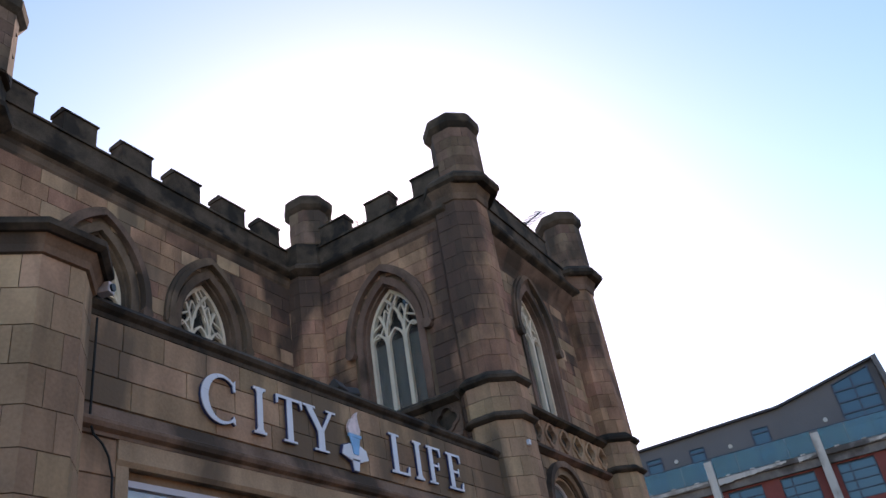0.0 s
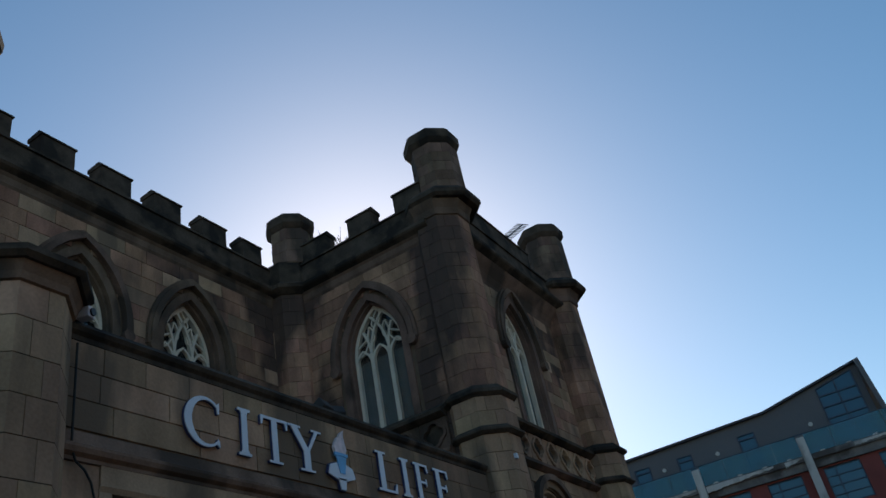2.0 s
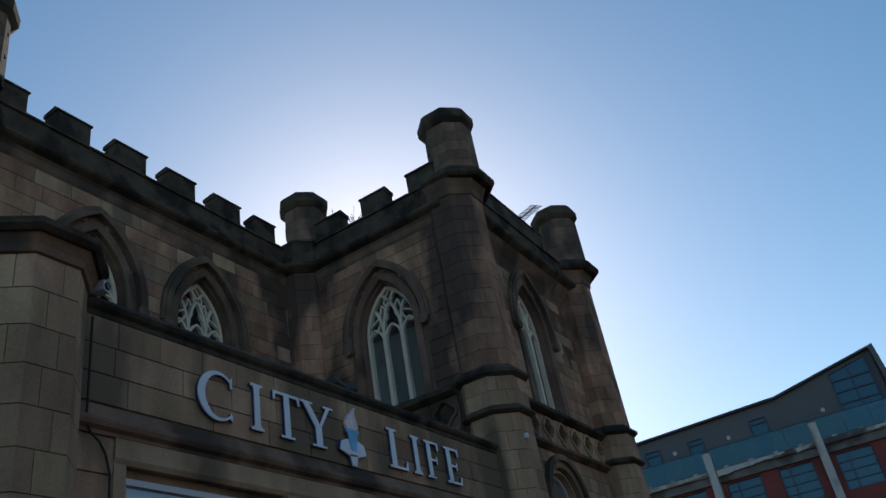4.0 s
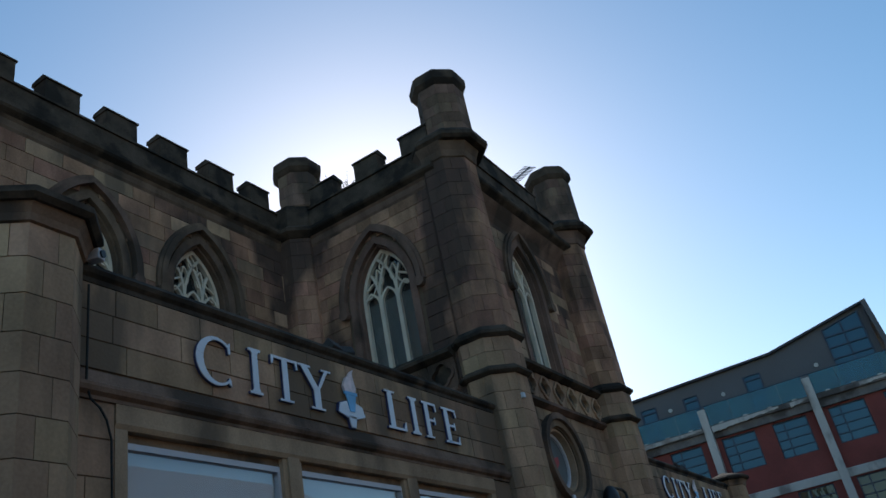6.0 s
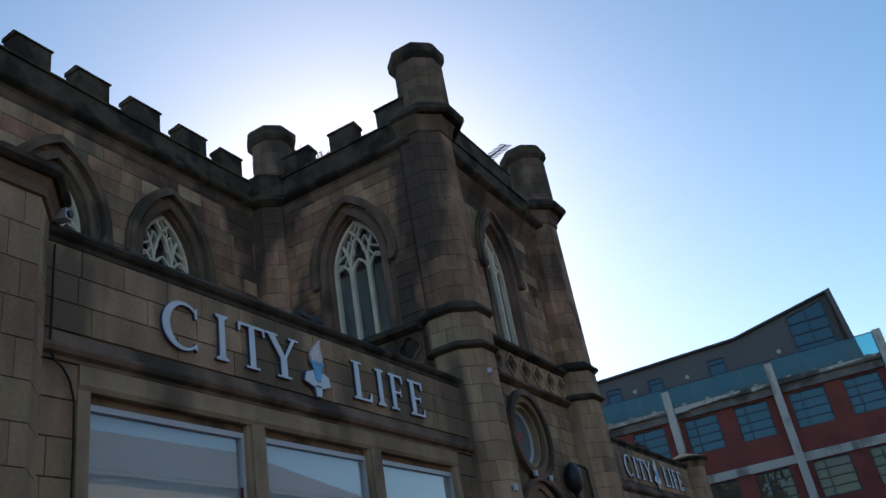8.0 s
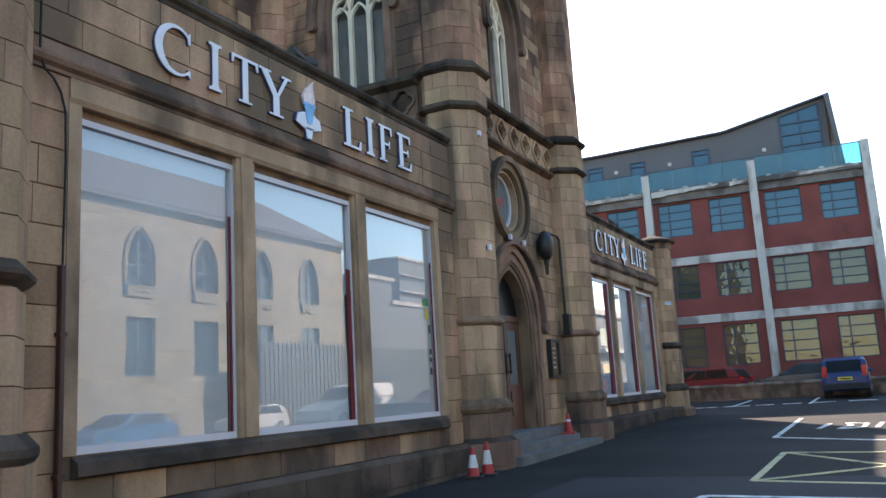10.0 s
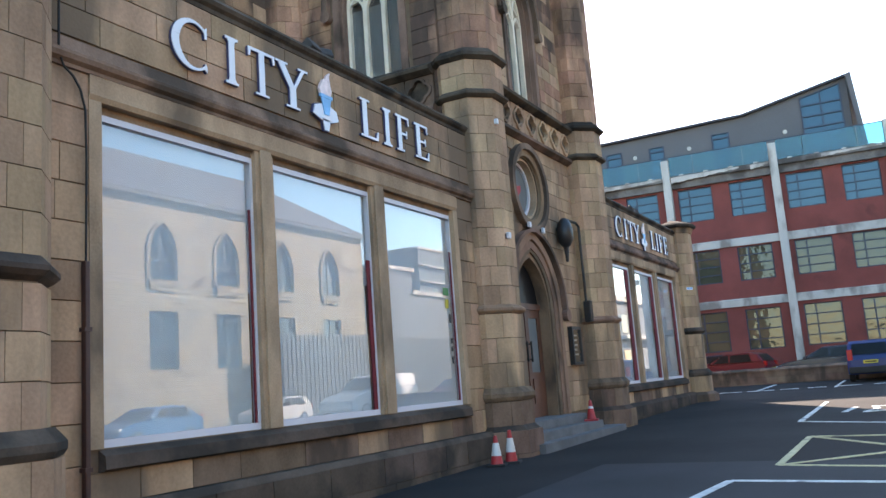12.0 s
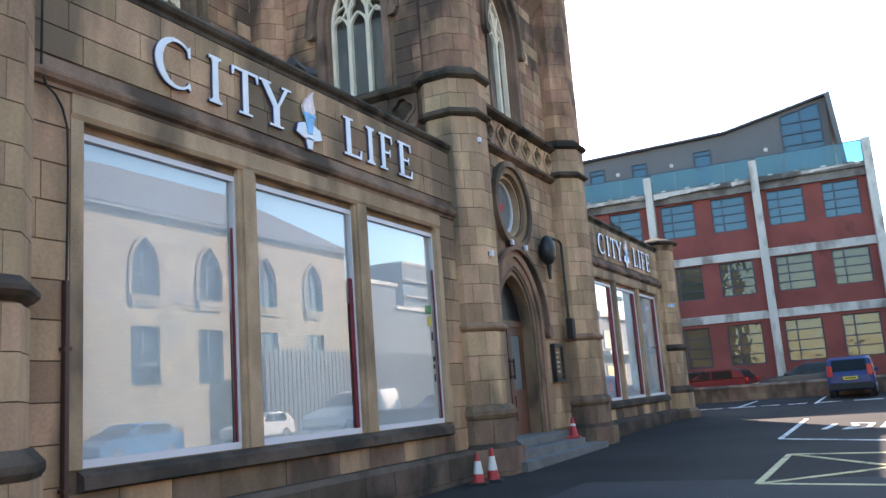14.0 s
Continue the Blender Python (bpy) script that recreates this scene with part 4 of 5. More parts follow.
for dx in (0.0, 14.47):
    for ch, a, b in WORD:
        sign_letter(ch, a, b, 4.62, 5.16 if ch not in "C" else 5.15, dx)
    torch_emblem(dx)


# ---- fittings on the church ----
def drainpipe():
    ob = thing("drainpipe", "dark brown square drainpipe with a thin cable above it", "pipe")
    part("pipe", boxed(4.572, 4.620, 5.96, 6.02, ground_z(4.5) - .05, 2.50, bevel=0.012), BROWN_PIPE, ob)
    for z in (0.75, 1.9):
        part("bracket", boxed(4.56, 4.632, 5.953, 6.03, z, z + .035), BROWN_PIPE, ob)
    bm = bmesh.new()
    pts = [(4.60, 5.99, 2.45), (4.61, 5.99, 3.4), (4.60, 5.99, 3.85), (4.55, 5.99, 4.02), (4.47, 5.98, 4.12), (4.38, 5.98, 4.18), (4.33, 5.98, 4.30), (4.33, 5.98, 5.30)]
    for a, b in zip(pts, pts[1:]):
        tube(bm, a, b, 0.011, seg=6)
    part("cable", bm, RUBBER, ob, "thin black cable")


drainpipe()


RUST_METAL = material("dull_brown_black_metal", (0.05, 0.04, 0.035), 0.8, vary=0.4, fine=20, bump=0.3)


def floodlight(x, y, z, name, label, turn=0):
    ob = thing(name, label, "floodlight", "parapet floodlights", at=(x, y, z), rz=turn)
    ob.scale = (0.7, 0.7, 0.8)
    part("foot", boxed(-.12, .12, -.08, .08, 0, .03), BLACK_METAL, ob)
    bm = bmesh.new()
    tube(bm, (-.14, 0, .03), (-.14, 0, .17), .018)
    tube(bm, (.14, 0, .03), (.14, 0, .17), .018)
    part("yoke", bm, BLACK_METAL, ob)
    bm = bmesh.new()
    box(bm, -.19, .19, -.09, .09, -.10, .10, bevel=.03)
    for k in range(5):
        box(bm, -.17 + .075 * k, -.15 + .075 * k, .08, .13, -.08, .08)
    bmesh.ops.transform(bm, matrix=Matrix.Translation((0, 0, .17)) @ Matrix.Rotation(radians(-35), 4, 'X'), verts=bm.verts[:])
    part("housing", bm, RUST_METAL, ob, "dull dark finned housing")
    bm = bmesh.new()
    pts = [(.1, .1, .02), (.35, .12, .02), (.5, .05, .06), (.7, .1, .02)]
    for a, b in zip(pts, pts[1:]):
        tube(bm, a, b, .02, seg=6)
    part("cable", bm, RUBBER, ob)
    return ob


floodlight(8.20, YW + .16, 5.55, "floodlight", "black floodlight with cable on the parapet coping", 10)
floodlight(8.48, YW + .20, 5.55, "floodlight", "black floodlight with cable on the parapet coping", -25)
floodlight(8.3 + 14.1, YW + .16, 5.55, "floodlight", "black floodlight with cable on the parapet coping", 10)
floodlight(8.75 + 14.1, YW + .2, 5.55, "floodlight", "black floodlight with cable on the parapet coping", -25)


def camera_unit(x, y, z, rz):
    ob = thing("security_camera", "small pale security camera on a dark bracket", "camera unit", "", at=(x, y, z), rz=rz)
    part("bracket", boxed(-.03, .03, -.03, .03, 0, .10), BLACK_METAL, ob)
    bm = boxed(-.055, .055, -.16, .08, .09, .20, bevel=.012)
    part("housing", bm, WHITE_PAINT, ob, "pale housing")
    bm = bmesh.new()
    tube(bm, (0, -.15, .145), (0, -.18, .145), .04)
    part("lens", bm, BLACK_METAL, ob)


camera_unit(4.33, 6.02, 5.45, 20)


def sensor_box(x, y, z, rz, s=1.0):
    ob = thing("sensor_box", "small white plastic sensor box fixed to the stone", "sensor", "small sensors", at=(x, y, z), rz=rz)
    part("housing", boxed(-.035 * s, .035 * s, -.06, .0, -.045 * s, .045 * s, bevel=.012), WHITE_PAINT, ob)
    part("mount", boxed(-.03, .03, .0, .03, -.035, .035), BLACK_METAL, ob)


sensor_box(XL - .19, YT - TA - .0, 5.60, 0)
sensor_box(XL - .13, YT - TA - .02, 3.62, 0, 1.2)
sensor_box(14.52, YF - .16, 4.15, 0, 1.2)
sensor_box(15.2, YF - .16, 4.12, 0, 1.2)


def bell_lamp():
    ob = thing("wall_lantern", "black oval wall lantern with bracket and conduit", "lamp", at=(16.40, 6.0, 4.22))
    bm = bmesh.new()
    bmesh.ops.create_uvsphere(bm, u_segments=16, v_segments=10, radius=1.0, matrix=Matrix.Diagonal((.21, .17, .33, 1)))
    part("body", bm, BLACK_METAL, ob, smooth=True)
    bm = bmesh.new()
    tube(bm, (0, 0, -.3), (0, 0, -.62), .06, .03)
    tube(bm, (0, 0, -.42), (.12, .0, -.36), .025)
    part("finial", bm, BLACK_METAL, ob)
    bm = bmesh.new()
    pts = [(.05, .0, .30), (.35, .04, .33), (.84, .04, .33), (.95, .02, .27), (.97, .02, -1.0), (.97, .02, -1.70)]
    for a, b in zip(pts, pts[1:]):
        tube(bm, a, b, .03)
    part("conduit", bm, BLACK_METAL, ob, "black conduit")
    bm = boxed(.86, 1.03, -.10, .06, -1.86, -1.40, bevel=.02)
    part("junction_box", bm, BLACK_METAL, ob)
    bm = bmesh.new()
    tube(bm, (0, .1, .1), (0, .26, .1), .04)
    part("arm", bm, BLACK_METAL, ob)


bell_lamp()


def notice_board():
    ob = thing("notice_board", "black framed glazed notice board beside the church door", "notice board", at=(16.72, YF - .03, 1.85))
    bm = bmesh.new()
    for a in ((-.27, .27, .34, .40), (-.27, .27, -.40, -.34), (-.27, -.21, -.34, .34), (.21, .27, -.34, .34)):
        box(bm, a[0], a[1], -.10, .0, a[2], a[3])
    part("frame", bm, BLACK_METAL, ob)
    part("backing", boxed(-.21, .21, -.03, -.005, -.34, .34), MORTAR, ob, "dark brown board")
    p = part("pane", boxed(-.21, .21, -.075, -.069, -.34, .34), GLASS, ob)
    p.visible_shadow = False
    bm = bmesh.new()
    for k in range(5):
        box(bm, -.14, .14 - .04 * (k % 2), -.034, -.03, .2 - .1 * k, .235 - .1 * k)
    part("notice_lines", bm, CREAM_STONE, ob, "pale unreadable lines")


notice_board()


def cone(x, y, z, tall=0.5, lean=0.0, base_mat=RUBBER, s0=.34, s1=.76, name="traffic_cone", label="red traffic cone with white reflective sleeve"):
    ob = thing(name, label, "traffic cone", "traffic cones", at=(x, y, z), rz=15)
    part("base", boxed(-.14, .14, -.14, .14, 0, .035, bevel=.012), base_mat, ob)
    R = lambda h: 0.098 - 0.074 * h / tall
    for nm, a, b, mt, g in (("lower_body", .03, tall * s0, CONE_RED, 0), ("sleeve", tall * s0, tall * s1, CONE_WHITE, .003), ("tip", tall * s1, tall, CONE_RED, 0)):
        bm = bmesh.new()
        tube(bm, (lean * a, 0, a), (lean * b, 0, b), R(a) + g, R(b) + g, 18)
        part(nm, bm, mt, ob, smooth=False)


cone(11.59, 5.44, ground_z(11.6), 0.49)
cone(11.25, 5.52, ground_z(11.3), 0.44, 0.05)
cone(16.05, 5.70, 0.32, 0.40, 0.14, CONE_RED, .58, .70, label="battered red traffic cone with torn white sleeve on the step")


def aerial():
    ob = thing("roof_aerial", "thin television aerial on the tower roof", "aerial", at=(17.34, 6.6, 10.5))
    bm = bmesh.new()
    tube(bm, (0, 0, 0), (0, 0, 2.4), .022, seg=6)
    part("mast", bm, BLACK_METAL, ob)
    bm = bmesh.new()
    a, b = Vector((-.06, .02, 2.27)), Vector((1.15, -.1, 3.25))
    tube(bm, a, b, .02, seg=6)
    for k in range(11):
        p = a.lerp(b, k / 10)
        tube(bm, p + Vector((-.06, .14, .06)), p - Vector((-.06, .14, .06)), .013, seg=5)
    part("boom", bm, BLACK_METAL, ob)


aerial()


WEED = material("dry_olive_weed", (0.10, 0.095, 0.045), 0.9, vary=0.3, bump=0.1)


def weeds(x, y, z, tall, count, seed):
    """A tuft of thin bent stems with small leaves, rooted in the parapet's joints."""
    ob = thing("weed_tuft", "thin dry weeds growing from the tower parapet", "plant", "parapet weeds", at=(x, y, z))
    rnd = random.Random(seed)
    stems, leaves = bmesh.new(), bmesh.new()
    for k in range(count):
        p = Vector((rnd.uniform(-.05, .05), rnd.uniform(-.16, .16), -.02))
        d = Vector((rnd.uniform(-.25, .25), rnd.uniform(-.5, .5), 1)).normalized()
        h = tall * rnd.uniform(.5, 1)
        for i in range(4):
            q = p + d * h / 4
            tube(stems, p, q, .006 - .001 * i, seg=5)
            side = Vector((rnd.uniform(-1, 1), rnd.uniform(-1, 1), .4)).normalized() * rnd.uniform(.03, .06)
            cross = side.cross(d).normalized() * .012
            leaves.faces.new([leaves.verts.new(v) for v in (q, q + side * .5 + cross, q + side, q + side * .5 - cross)])
            p, d = q, (d + Vector((rnd.uniform(-.3, .3), rnd.uniform(-.35, .35), 0))).normalized()
    part("stems", stems, WEED, ob)
    part("leaves", leaves, WEED, ob)


weeds(12.28, 9.04, 11.68, .2, 6, 3)
weeds(12.32, 8.42, 11.2, .5, 9, 4)


def plaque(x, y, z, rz):
    ob = thing("wall_plaque", "small blue and white plaque on the pier", "plaque", "wall plaques", at=(x, y, z), rz=rz)
    part("plate", boxed(-.11, .11, -.02, .0, -.04, .05, bevel=.004), SIGN_WHITE, ob)
    bm = bmesh.new()
    for k in range(2):
        box(bm, -.09 + .10 * k, -.01 + .10 * k, -.026, -.021, -.02, .04)
    part("plaque_bars", bm, TORCH_BLUE, ob, "blue bars")


plaque(3.20, YT - PA - .01, 3.52, 0)
plaque(26.49, 5.76, 3.65, -45)


STICKER_Y = material("yellow_sticker", (0.62, 0.50, 0.05), 0.5, vary=0.05, bump=0.0)


def window_sticker():
    ob = thing("window_stickers", "green and yellow safety stickers and dark marks on glass", "sticker")
    f = Front(YG)
    green = material("green_sticker", (0.02, 0.22, 0.06), 0.4, vary=0.05, bump=0.0)
    for nm, mt, a, b, za, zb in (("exit_sticker", green, 11.10, 11.27, 2.60, 2.72), ("warning_sticker", STICKER_Y, 11.15, 11.25, 2.40, 2.54)):
        bm = bmesh.new()
        slab(bm, f, [(a, za), (b, za), (b, zb), (a, zb)], 0.0, 0.003)
        part(nm, bm, mt, ob)
    for k, (z, h, w) in enumerate(((2.18, .13, .05), (1.86, .08, .06), (1.74, .07, .05), (1.55, .11, .05))):
        bm = bmesh.new()
        slab(bm, f, [(11.24, z), (11.24 + w, z), (11.24 + w, z + h), (11.24, z + h)], 0.0, 0.003)
        part("mark_bar", bm, BLACK_METAL, ob)


window_sticker()


MOTTLED_RENDER = material("mottled_grey_render", (0.17, 0.155, 0.145), 0.9, scale=1.2, vary=0.4, fine=9, bump=0.4, dark=(0.06, 0.05, 0.045), dark_amount=0.5, dark_scale=.8)


# ---- red brick office block across the car park ----
def red_block():
    ob = thing("office_block", "red brick office block with white concrete pillars and penthouse", "building", at=(48.33, -0.74, -0.16), rz=-85.0)
    f = Front(0.0)
    L = -24.6
    rows = ((2.04, 4.24), (5.82, 7.70), (9.44, 11.36))
    cols = []
    for bay in (-23.05, -17.3, -11.55, -5.8):
        cols += [(bay + .47, bay + 2.33), (bay + 3.27, bay + 5.08)]
    for k, (za, zb) in enumerate(((0.0, 4.42), (4.42, 7.76), (7.76, 11.9))):
        bm = bmesh.new()
        at = L
        wa, wb = rows[k]
        for a, b in cols:
            slab(bm, f, [(at, za), (a, za), (a, zb), (at, zb)], 0, .4)
            slab(bm, f, [(a, za), (b, za), (b, wa), (a, wa)], 0, .4)
            if zb > wb:
                slab(bm, f, [(a, wb), (b, wb), (b, zb), (a, zb)], 0, .4)
            at = b
        slab(bm, f, [(at, za), (0, za), (0, zb), (at, zb)], 0, .4)
        bmesh.ops.remove_doubles(bm, verts=bm.verts[:], dist=.001)
        part("wall", bm, RED_BRICK, ob)
    for a, b in cols:
        for k, (za, zb) in enumerate(rows):
            zt = zb
            bm = bmesh.new()
            ribbon(bm, f, [(a + .035, za + .035), (b - .035, za + .035), (b - .035, zt - .035), (a + .035, zt - .035)], .085, .10, .2, closed=True)
            um = a + (b - a) * .32
            bmesh.ops.remove_doubles(bm, verts=bm.verts[:], dist=.001)
            win = part("window", bm, NAVY_FRAME, ob, "dark blue steel-framed window")
            bm = bmesh.new()
            slab(bm, f, [(um - .035, za + .07), (um + .035, za + .07), (um + .035, zt - .07), (um - .035, zt - .07)], .105, .19)
            part("glazing_bar", bm, NAVY_FRAME, win)
            for j in range(1, 4):
                z = za + (zt - za) * j / 4
                bm = bmesh.new()
                slab(bm, f, [(a + .06, z - .03), (b - .06, z - .03), (b - .06, z + .03), (a + .06, z + .03)], .11, .18)
                part("glazing_bar", bm, NAVY_FRAME, win)
            for u0, u1 in ((a + .05, um), (um, b - .05)):
                bm = bmesh.new()
                rr = random.Random(int(a * 31 + k * 7 + u0 * 3))
                t = rr.uniform(-.006, .006)
                vs = [bm.verts.new(q) for q in ((u0, .15 + t, za + .05), (u1, .15 - t, za + .05), (u1, .15 - t * .3, zt - .05), (u0, .15 + t, zt - .05))]
                bm.faces.new(vs)
                part("pane", bm, OFFICE_GLASS if k == 2 else LOW_GLASS, win)
            bm = bmesh.new()
            rr = random.Random(int(a * 17 + k * 5))
            slab(bm, f, [(a, za), (b, za), (b, zt), (a, zt)], .8, .82)
            # about half get the near-black sheet for an unlit room, not a blind
            part("blind", bm, BLIND if rr.random() < .5 else DARK_ROOM, win)
    for za, zb in ((4.42, 4.86), (7.76, 8.2)):
        bm = bmesh.new()
        run(bm, f, L, 0, [(0.1, za), (-.10, za), (-.12, zb - .05), (-.06, zb), (.1, zb)])
        part("concrete_band", bm, CONCRETE, ob, "stained pale concrete band")
    for v in (-23.05, -17.3, -11.55, -5.8, -.1):
        bm = boxed(v - .21, v + .21, -.55, .1, .0, 13.1 if v < -.2 else 13.35, bevel=.02)
        part("pillar", bm, CONCRETE, ob, "white painted concrete pillar")
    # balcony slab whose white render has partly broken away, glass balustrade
    part("balcony_slab", boxed(L, 0, -.40, .3, 11.88, 12.15), MOTTLED_RENDER, ob, "dark grey-brown balcony slab")
    rnd = random.Random(5)
    for ua, ub, thick in ((-24.4, -17.6, .20), (-17.0, -11.85, .22), (-11.3, -7.6, .24), (-7.0, -6.05, .16), (-3.4, -.5, .07)):
        bm = bmesh.new()
        n = 26
        edge = []
        for k in range(n + 1):
            t = k / n
            low = 11.98 + .1 * t - thick * (1 - .65 * t) + rnd.uniform(-.025, .05) * (k % 4 > 0)
            edge.append((ua + (ub - ua) * t, min(low, 12.03), 12.08 + .03 * t))
        for (u, z, zt), (w, y, wt) in zip(edge, edge[1:]):
            slab(bm, f, [(u, z), (w, y), (w, wt), (u, zt)], -.45, -.39)
        bmesh.ops.remove_doubles(bm, verts=bm.verts[:], dist=.001)
        part("render_strip", bm, CONCRETE, ob, "ragged remains of white render")
    part("soffit", boxed(L, 0, -.22, .05, 11.45, 12.0), MOTTLED_RENDER, ob, "dark grey-brown render under the balcony")
    part("terrace", boxed(L, 0, -.2, 3.0, 11.95, 12.12), CONCRETE, ob)
    k = 0
    for bay in (-23.05, -17.3, -11.55, -5.8):
        for j in range(4):
            a = bay + .22 + j * 1.335
            bm = boxed(a, a + 1.31, -.36, -.345, 12.17, 13.26)
            p = part("balustrade_pane", bm, BALUSTRADE, ob, "teal tinted balustrade glass")
            part("clamp", boxed(a + .5, a + .75, -.39, -.32, 12.14, 12.22), CONCRETE, ob)
    part("handrail", boxed(L, 0, -.38, -.33, 13.26, 13.31), NAVY_FRAME, ob)
    # penthouse
    pd = 1.6
    q = Front(pd)
    top = [(L, 15.1), (-15.3, 15.32), (-7.15, 15.55), (-1.4, 16.76)]
    wins = ((-15.25, -14.3, 12.3, 14.6), (-12.65, -11.75, 12.3, 14.55), (-9.0, -8.0, 12.3, 14.7), (-4.05, -1.9, 12.3, 15.85))
    bm = bmesh.new()
    at = L
    ztop = lambda u: np.interp(u, [t[0] for t in top], [t[1] for t in top])
    for a, b, za, zb in wins + ((-1.55, -1.55, 12.3, 12.3),):
        cuts = [at] + [t[0] for t in top if at < t[0] < a] + [a]
        for u, w in zip(cuts, cuts[1:]):
            slab(bm, q, [(u, 12.2), (w, 12.2), (w, ztop(w) - .06), (u, ztop(u) - .06)], 0, .3)
        if b > a:
            za_, zb_ = (zb, zb) if b - a < 1.5 else (ztop(a) - .3, ztop(b) - .3)
            slab(bm, q, [(a, za_), (b, zb_), (b, ztop(b) - .06), (a, ztop(a) - .06)], 0, .3)
        at = b
    bmesh.ops.remove_doubles(bm, verts=bm.verts[:], dist=.001)
    part("penthouse_wall", bm, GREY_CLAD, ob, "grey clad penthouse wall")
    for a, b, za, zb in wins:
        bm = bmesh.new()
        wide = b - a > 1.5
        zl, zr = (ztop(a) - .3, ztop(b) - .3) if wide else (zb, zb)
        ribbon(bm, q, [(a + .04, za + .04), (b - .04, za + .04), (b - .04, zr - .04), (a + .04, zl - .04)], .10, -.06, .1, closed=True)
        w = part("window", bm, NAVY_FRAME, ob, "dark blue penthouse window")
        for z in ((13.45, 14.1, 14.75, 15.4) if wide else ((za + zb) / 2 + .1, zb - .3)):
            bm = bmesh.new()
            slab(bm, q, [(a, z - .04), (b, z - .04), (b, z + .04), (a, z + .04)], -.05, .09)
            part("glazing_bar", bm, NAVY_FRAME, w)
        if wide:
            bm = bmesh.new()
            zm = (zl + zr) / 2
            slab(bm, q, [((a + b) / 2 - .04, za), ((a + b) / 2 + .04, za), ((a + b) / 2 + .04, zm), ((a + b) / 2 - .04, zm)], -.052, .092)
            part("glazing_bar", bm, NAVY_FRAME, w)
        bm = bmesh.new()
        slab(bm, q, [(a + .04, za), (b - .04, za), (b - .04, zr - .04), (a + .04, zl - .04)], .02, .03)
        part("pane", bm, OFFICE_GLASS, w)
    bm = bmesh.new()
    for (u, z), (w, y) in zip(top, top[1:]):
        slab(bm, f, [(u, z - .12), (w, y - .12), (w, y), (u, z)], pd - .28, 12)
    part("roof", bm, ROOF_DARK, ob, "dark curved metal roof")
    bm = bmesh.new()
    slab(bm, f, [(-1.33, 16.7), (-.95, 12.1), (-1.2, 12.1), (-1.58, 16.6)], pd - .6, 11.5)
    part("end_wall", bm, GREY_CLAD, ob, "grey end wall of the penthouse")
    for u in (-13.5, -10.3, -5.0):
        bm = bmesh.new()
        tube(bm, (u, pd - .1, 14.1), (u, pd, 14.1), .12, .12, 12)
        part("bulkhead_lamp", bm, CONCRETE, ob, "round white bulkhead lamp")
    part("side_wall", boxed(-.4, 0, .4, 14, .2, 12.2), RED_BRICK, ob)
    part("back_wall", boxed(L, 0, 13.6, 14, .2, 15), RED_BRICK, ob)
    part("far_wall", boxed(L, L + .4, .4, 13.6, .2, 15), RED_BRICK, ob)
    bm = boxed(.15, .45, -.75, -.45, 6.3, 6.6, bevel=.05)
    part("corner_lamp", bm, CONCRETE, ob, "small white corner lamp")


OFFICE_GLASS = bpy.data.materials.new("office_window_glass")
OFFICE_GLASS.use_nodes = True
_b = OFFICE_GLASS.node_tree.nodes["Principled BSDF"]
_b.inputs["Base Color"].default_value = (0.03, 0.06, 0.08, 1)
_b.inputs["Roughness"].default_value = 0.02
_b.inputs["IOR"].default_value = 1.66
# the tint puts the sky's blue reflection into the glass colour
_b.inputs["Specular Tint"].default_value = (0.48, 0.78, 0.95, 1)
LOW_GLASS = bpy.data.materials.new("lower_office_glass")
LOW_GLASS.use_nodes = True
_b = LOW_GLASS.node_tree.nodes["Principled BSDF"]
# olive base colour stands for the sunlit buildings mirrored in the lower panes
_b.inputs["Base Color"].default_value = (0.062, 0.066, 0.046, 1)
_b.inputs["Roughness"].default_value = 0.03
_b.inputs["IOR"].default_value = 1.52
_b.inputs["Specular Tint"].default_value = (0.95, 0.97, 0.9, 1)
_nt = LOW_GLASS.node_tree
_wave = _nt.nodes.new("ShaderNodeTexNoise")
_wave.inputs["Scale"].default_value = 1.6
_bp = _nt.nodes.new("ShaderNodeBump")
_bp.inputs["Strength"].default_value, _bp.inputs["Distance"].default_value = 0.16, 0.08
_gp = _nt.nodes.new("ShaderNodeNewGeometry")
_nt.links.new(_gp.outputs["Position"], _wave.inputs["Vector"])
_nt.links.new(_wave.outputs[0], _bp.inputs["Height"])
_nt.links.new(_bp.outputs[0], _b.inputs["Normal"])
BALUSTRADE = bpy.data.materials.new("teal_balustrade_glass")
BALUSTRADE.use_nodes = True
_b = BALUSTRADE.node_tree.nodes["Principled BSDF"]
_b.inputs["Base Color"].default_value = (0.10, 0.42, 0.50, 1)
_b.inputs["Roughness"].default_value = 0.0
_b.inputs["Transmission Weight"].default_value = 0.93
red_block()


# ---- boundary wall and car park markings ----
def boundary_wall():
    f = Side(38.0)
    w = wall("wall_13", f, -14.0, 14.0, 0.0, 0.80, 0.35, [], MORTAR, "low weathered stone boundary wall of the car park")
    courses(w, f, -14, 14, 0.05, 0.79, 0.25, 0.6, [], SOOTY, 41, proud=.03)
    bm = bmesh.new()
    run(bm, f, -14, 14, [(-.08, .79), (-.08, .86), (.05, .94), (.30, .94), (.43, .86), (.43, .79)])
    part("coping", bm, SOOTY, w, "rounded stone coping")


boundary_wall()


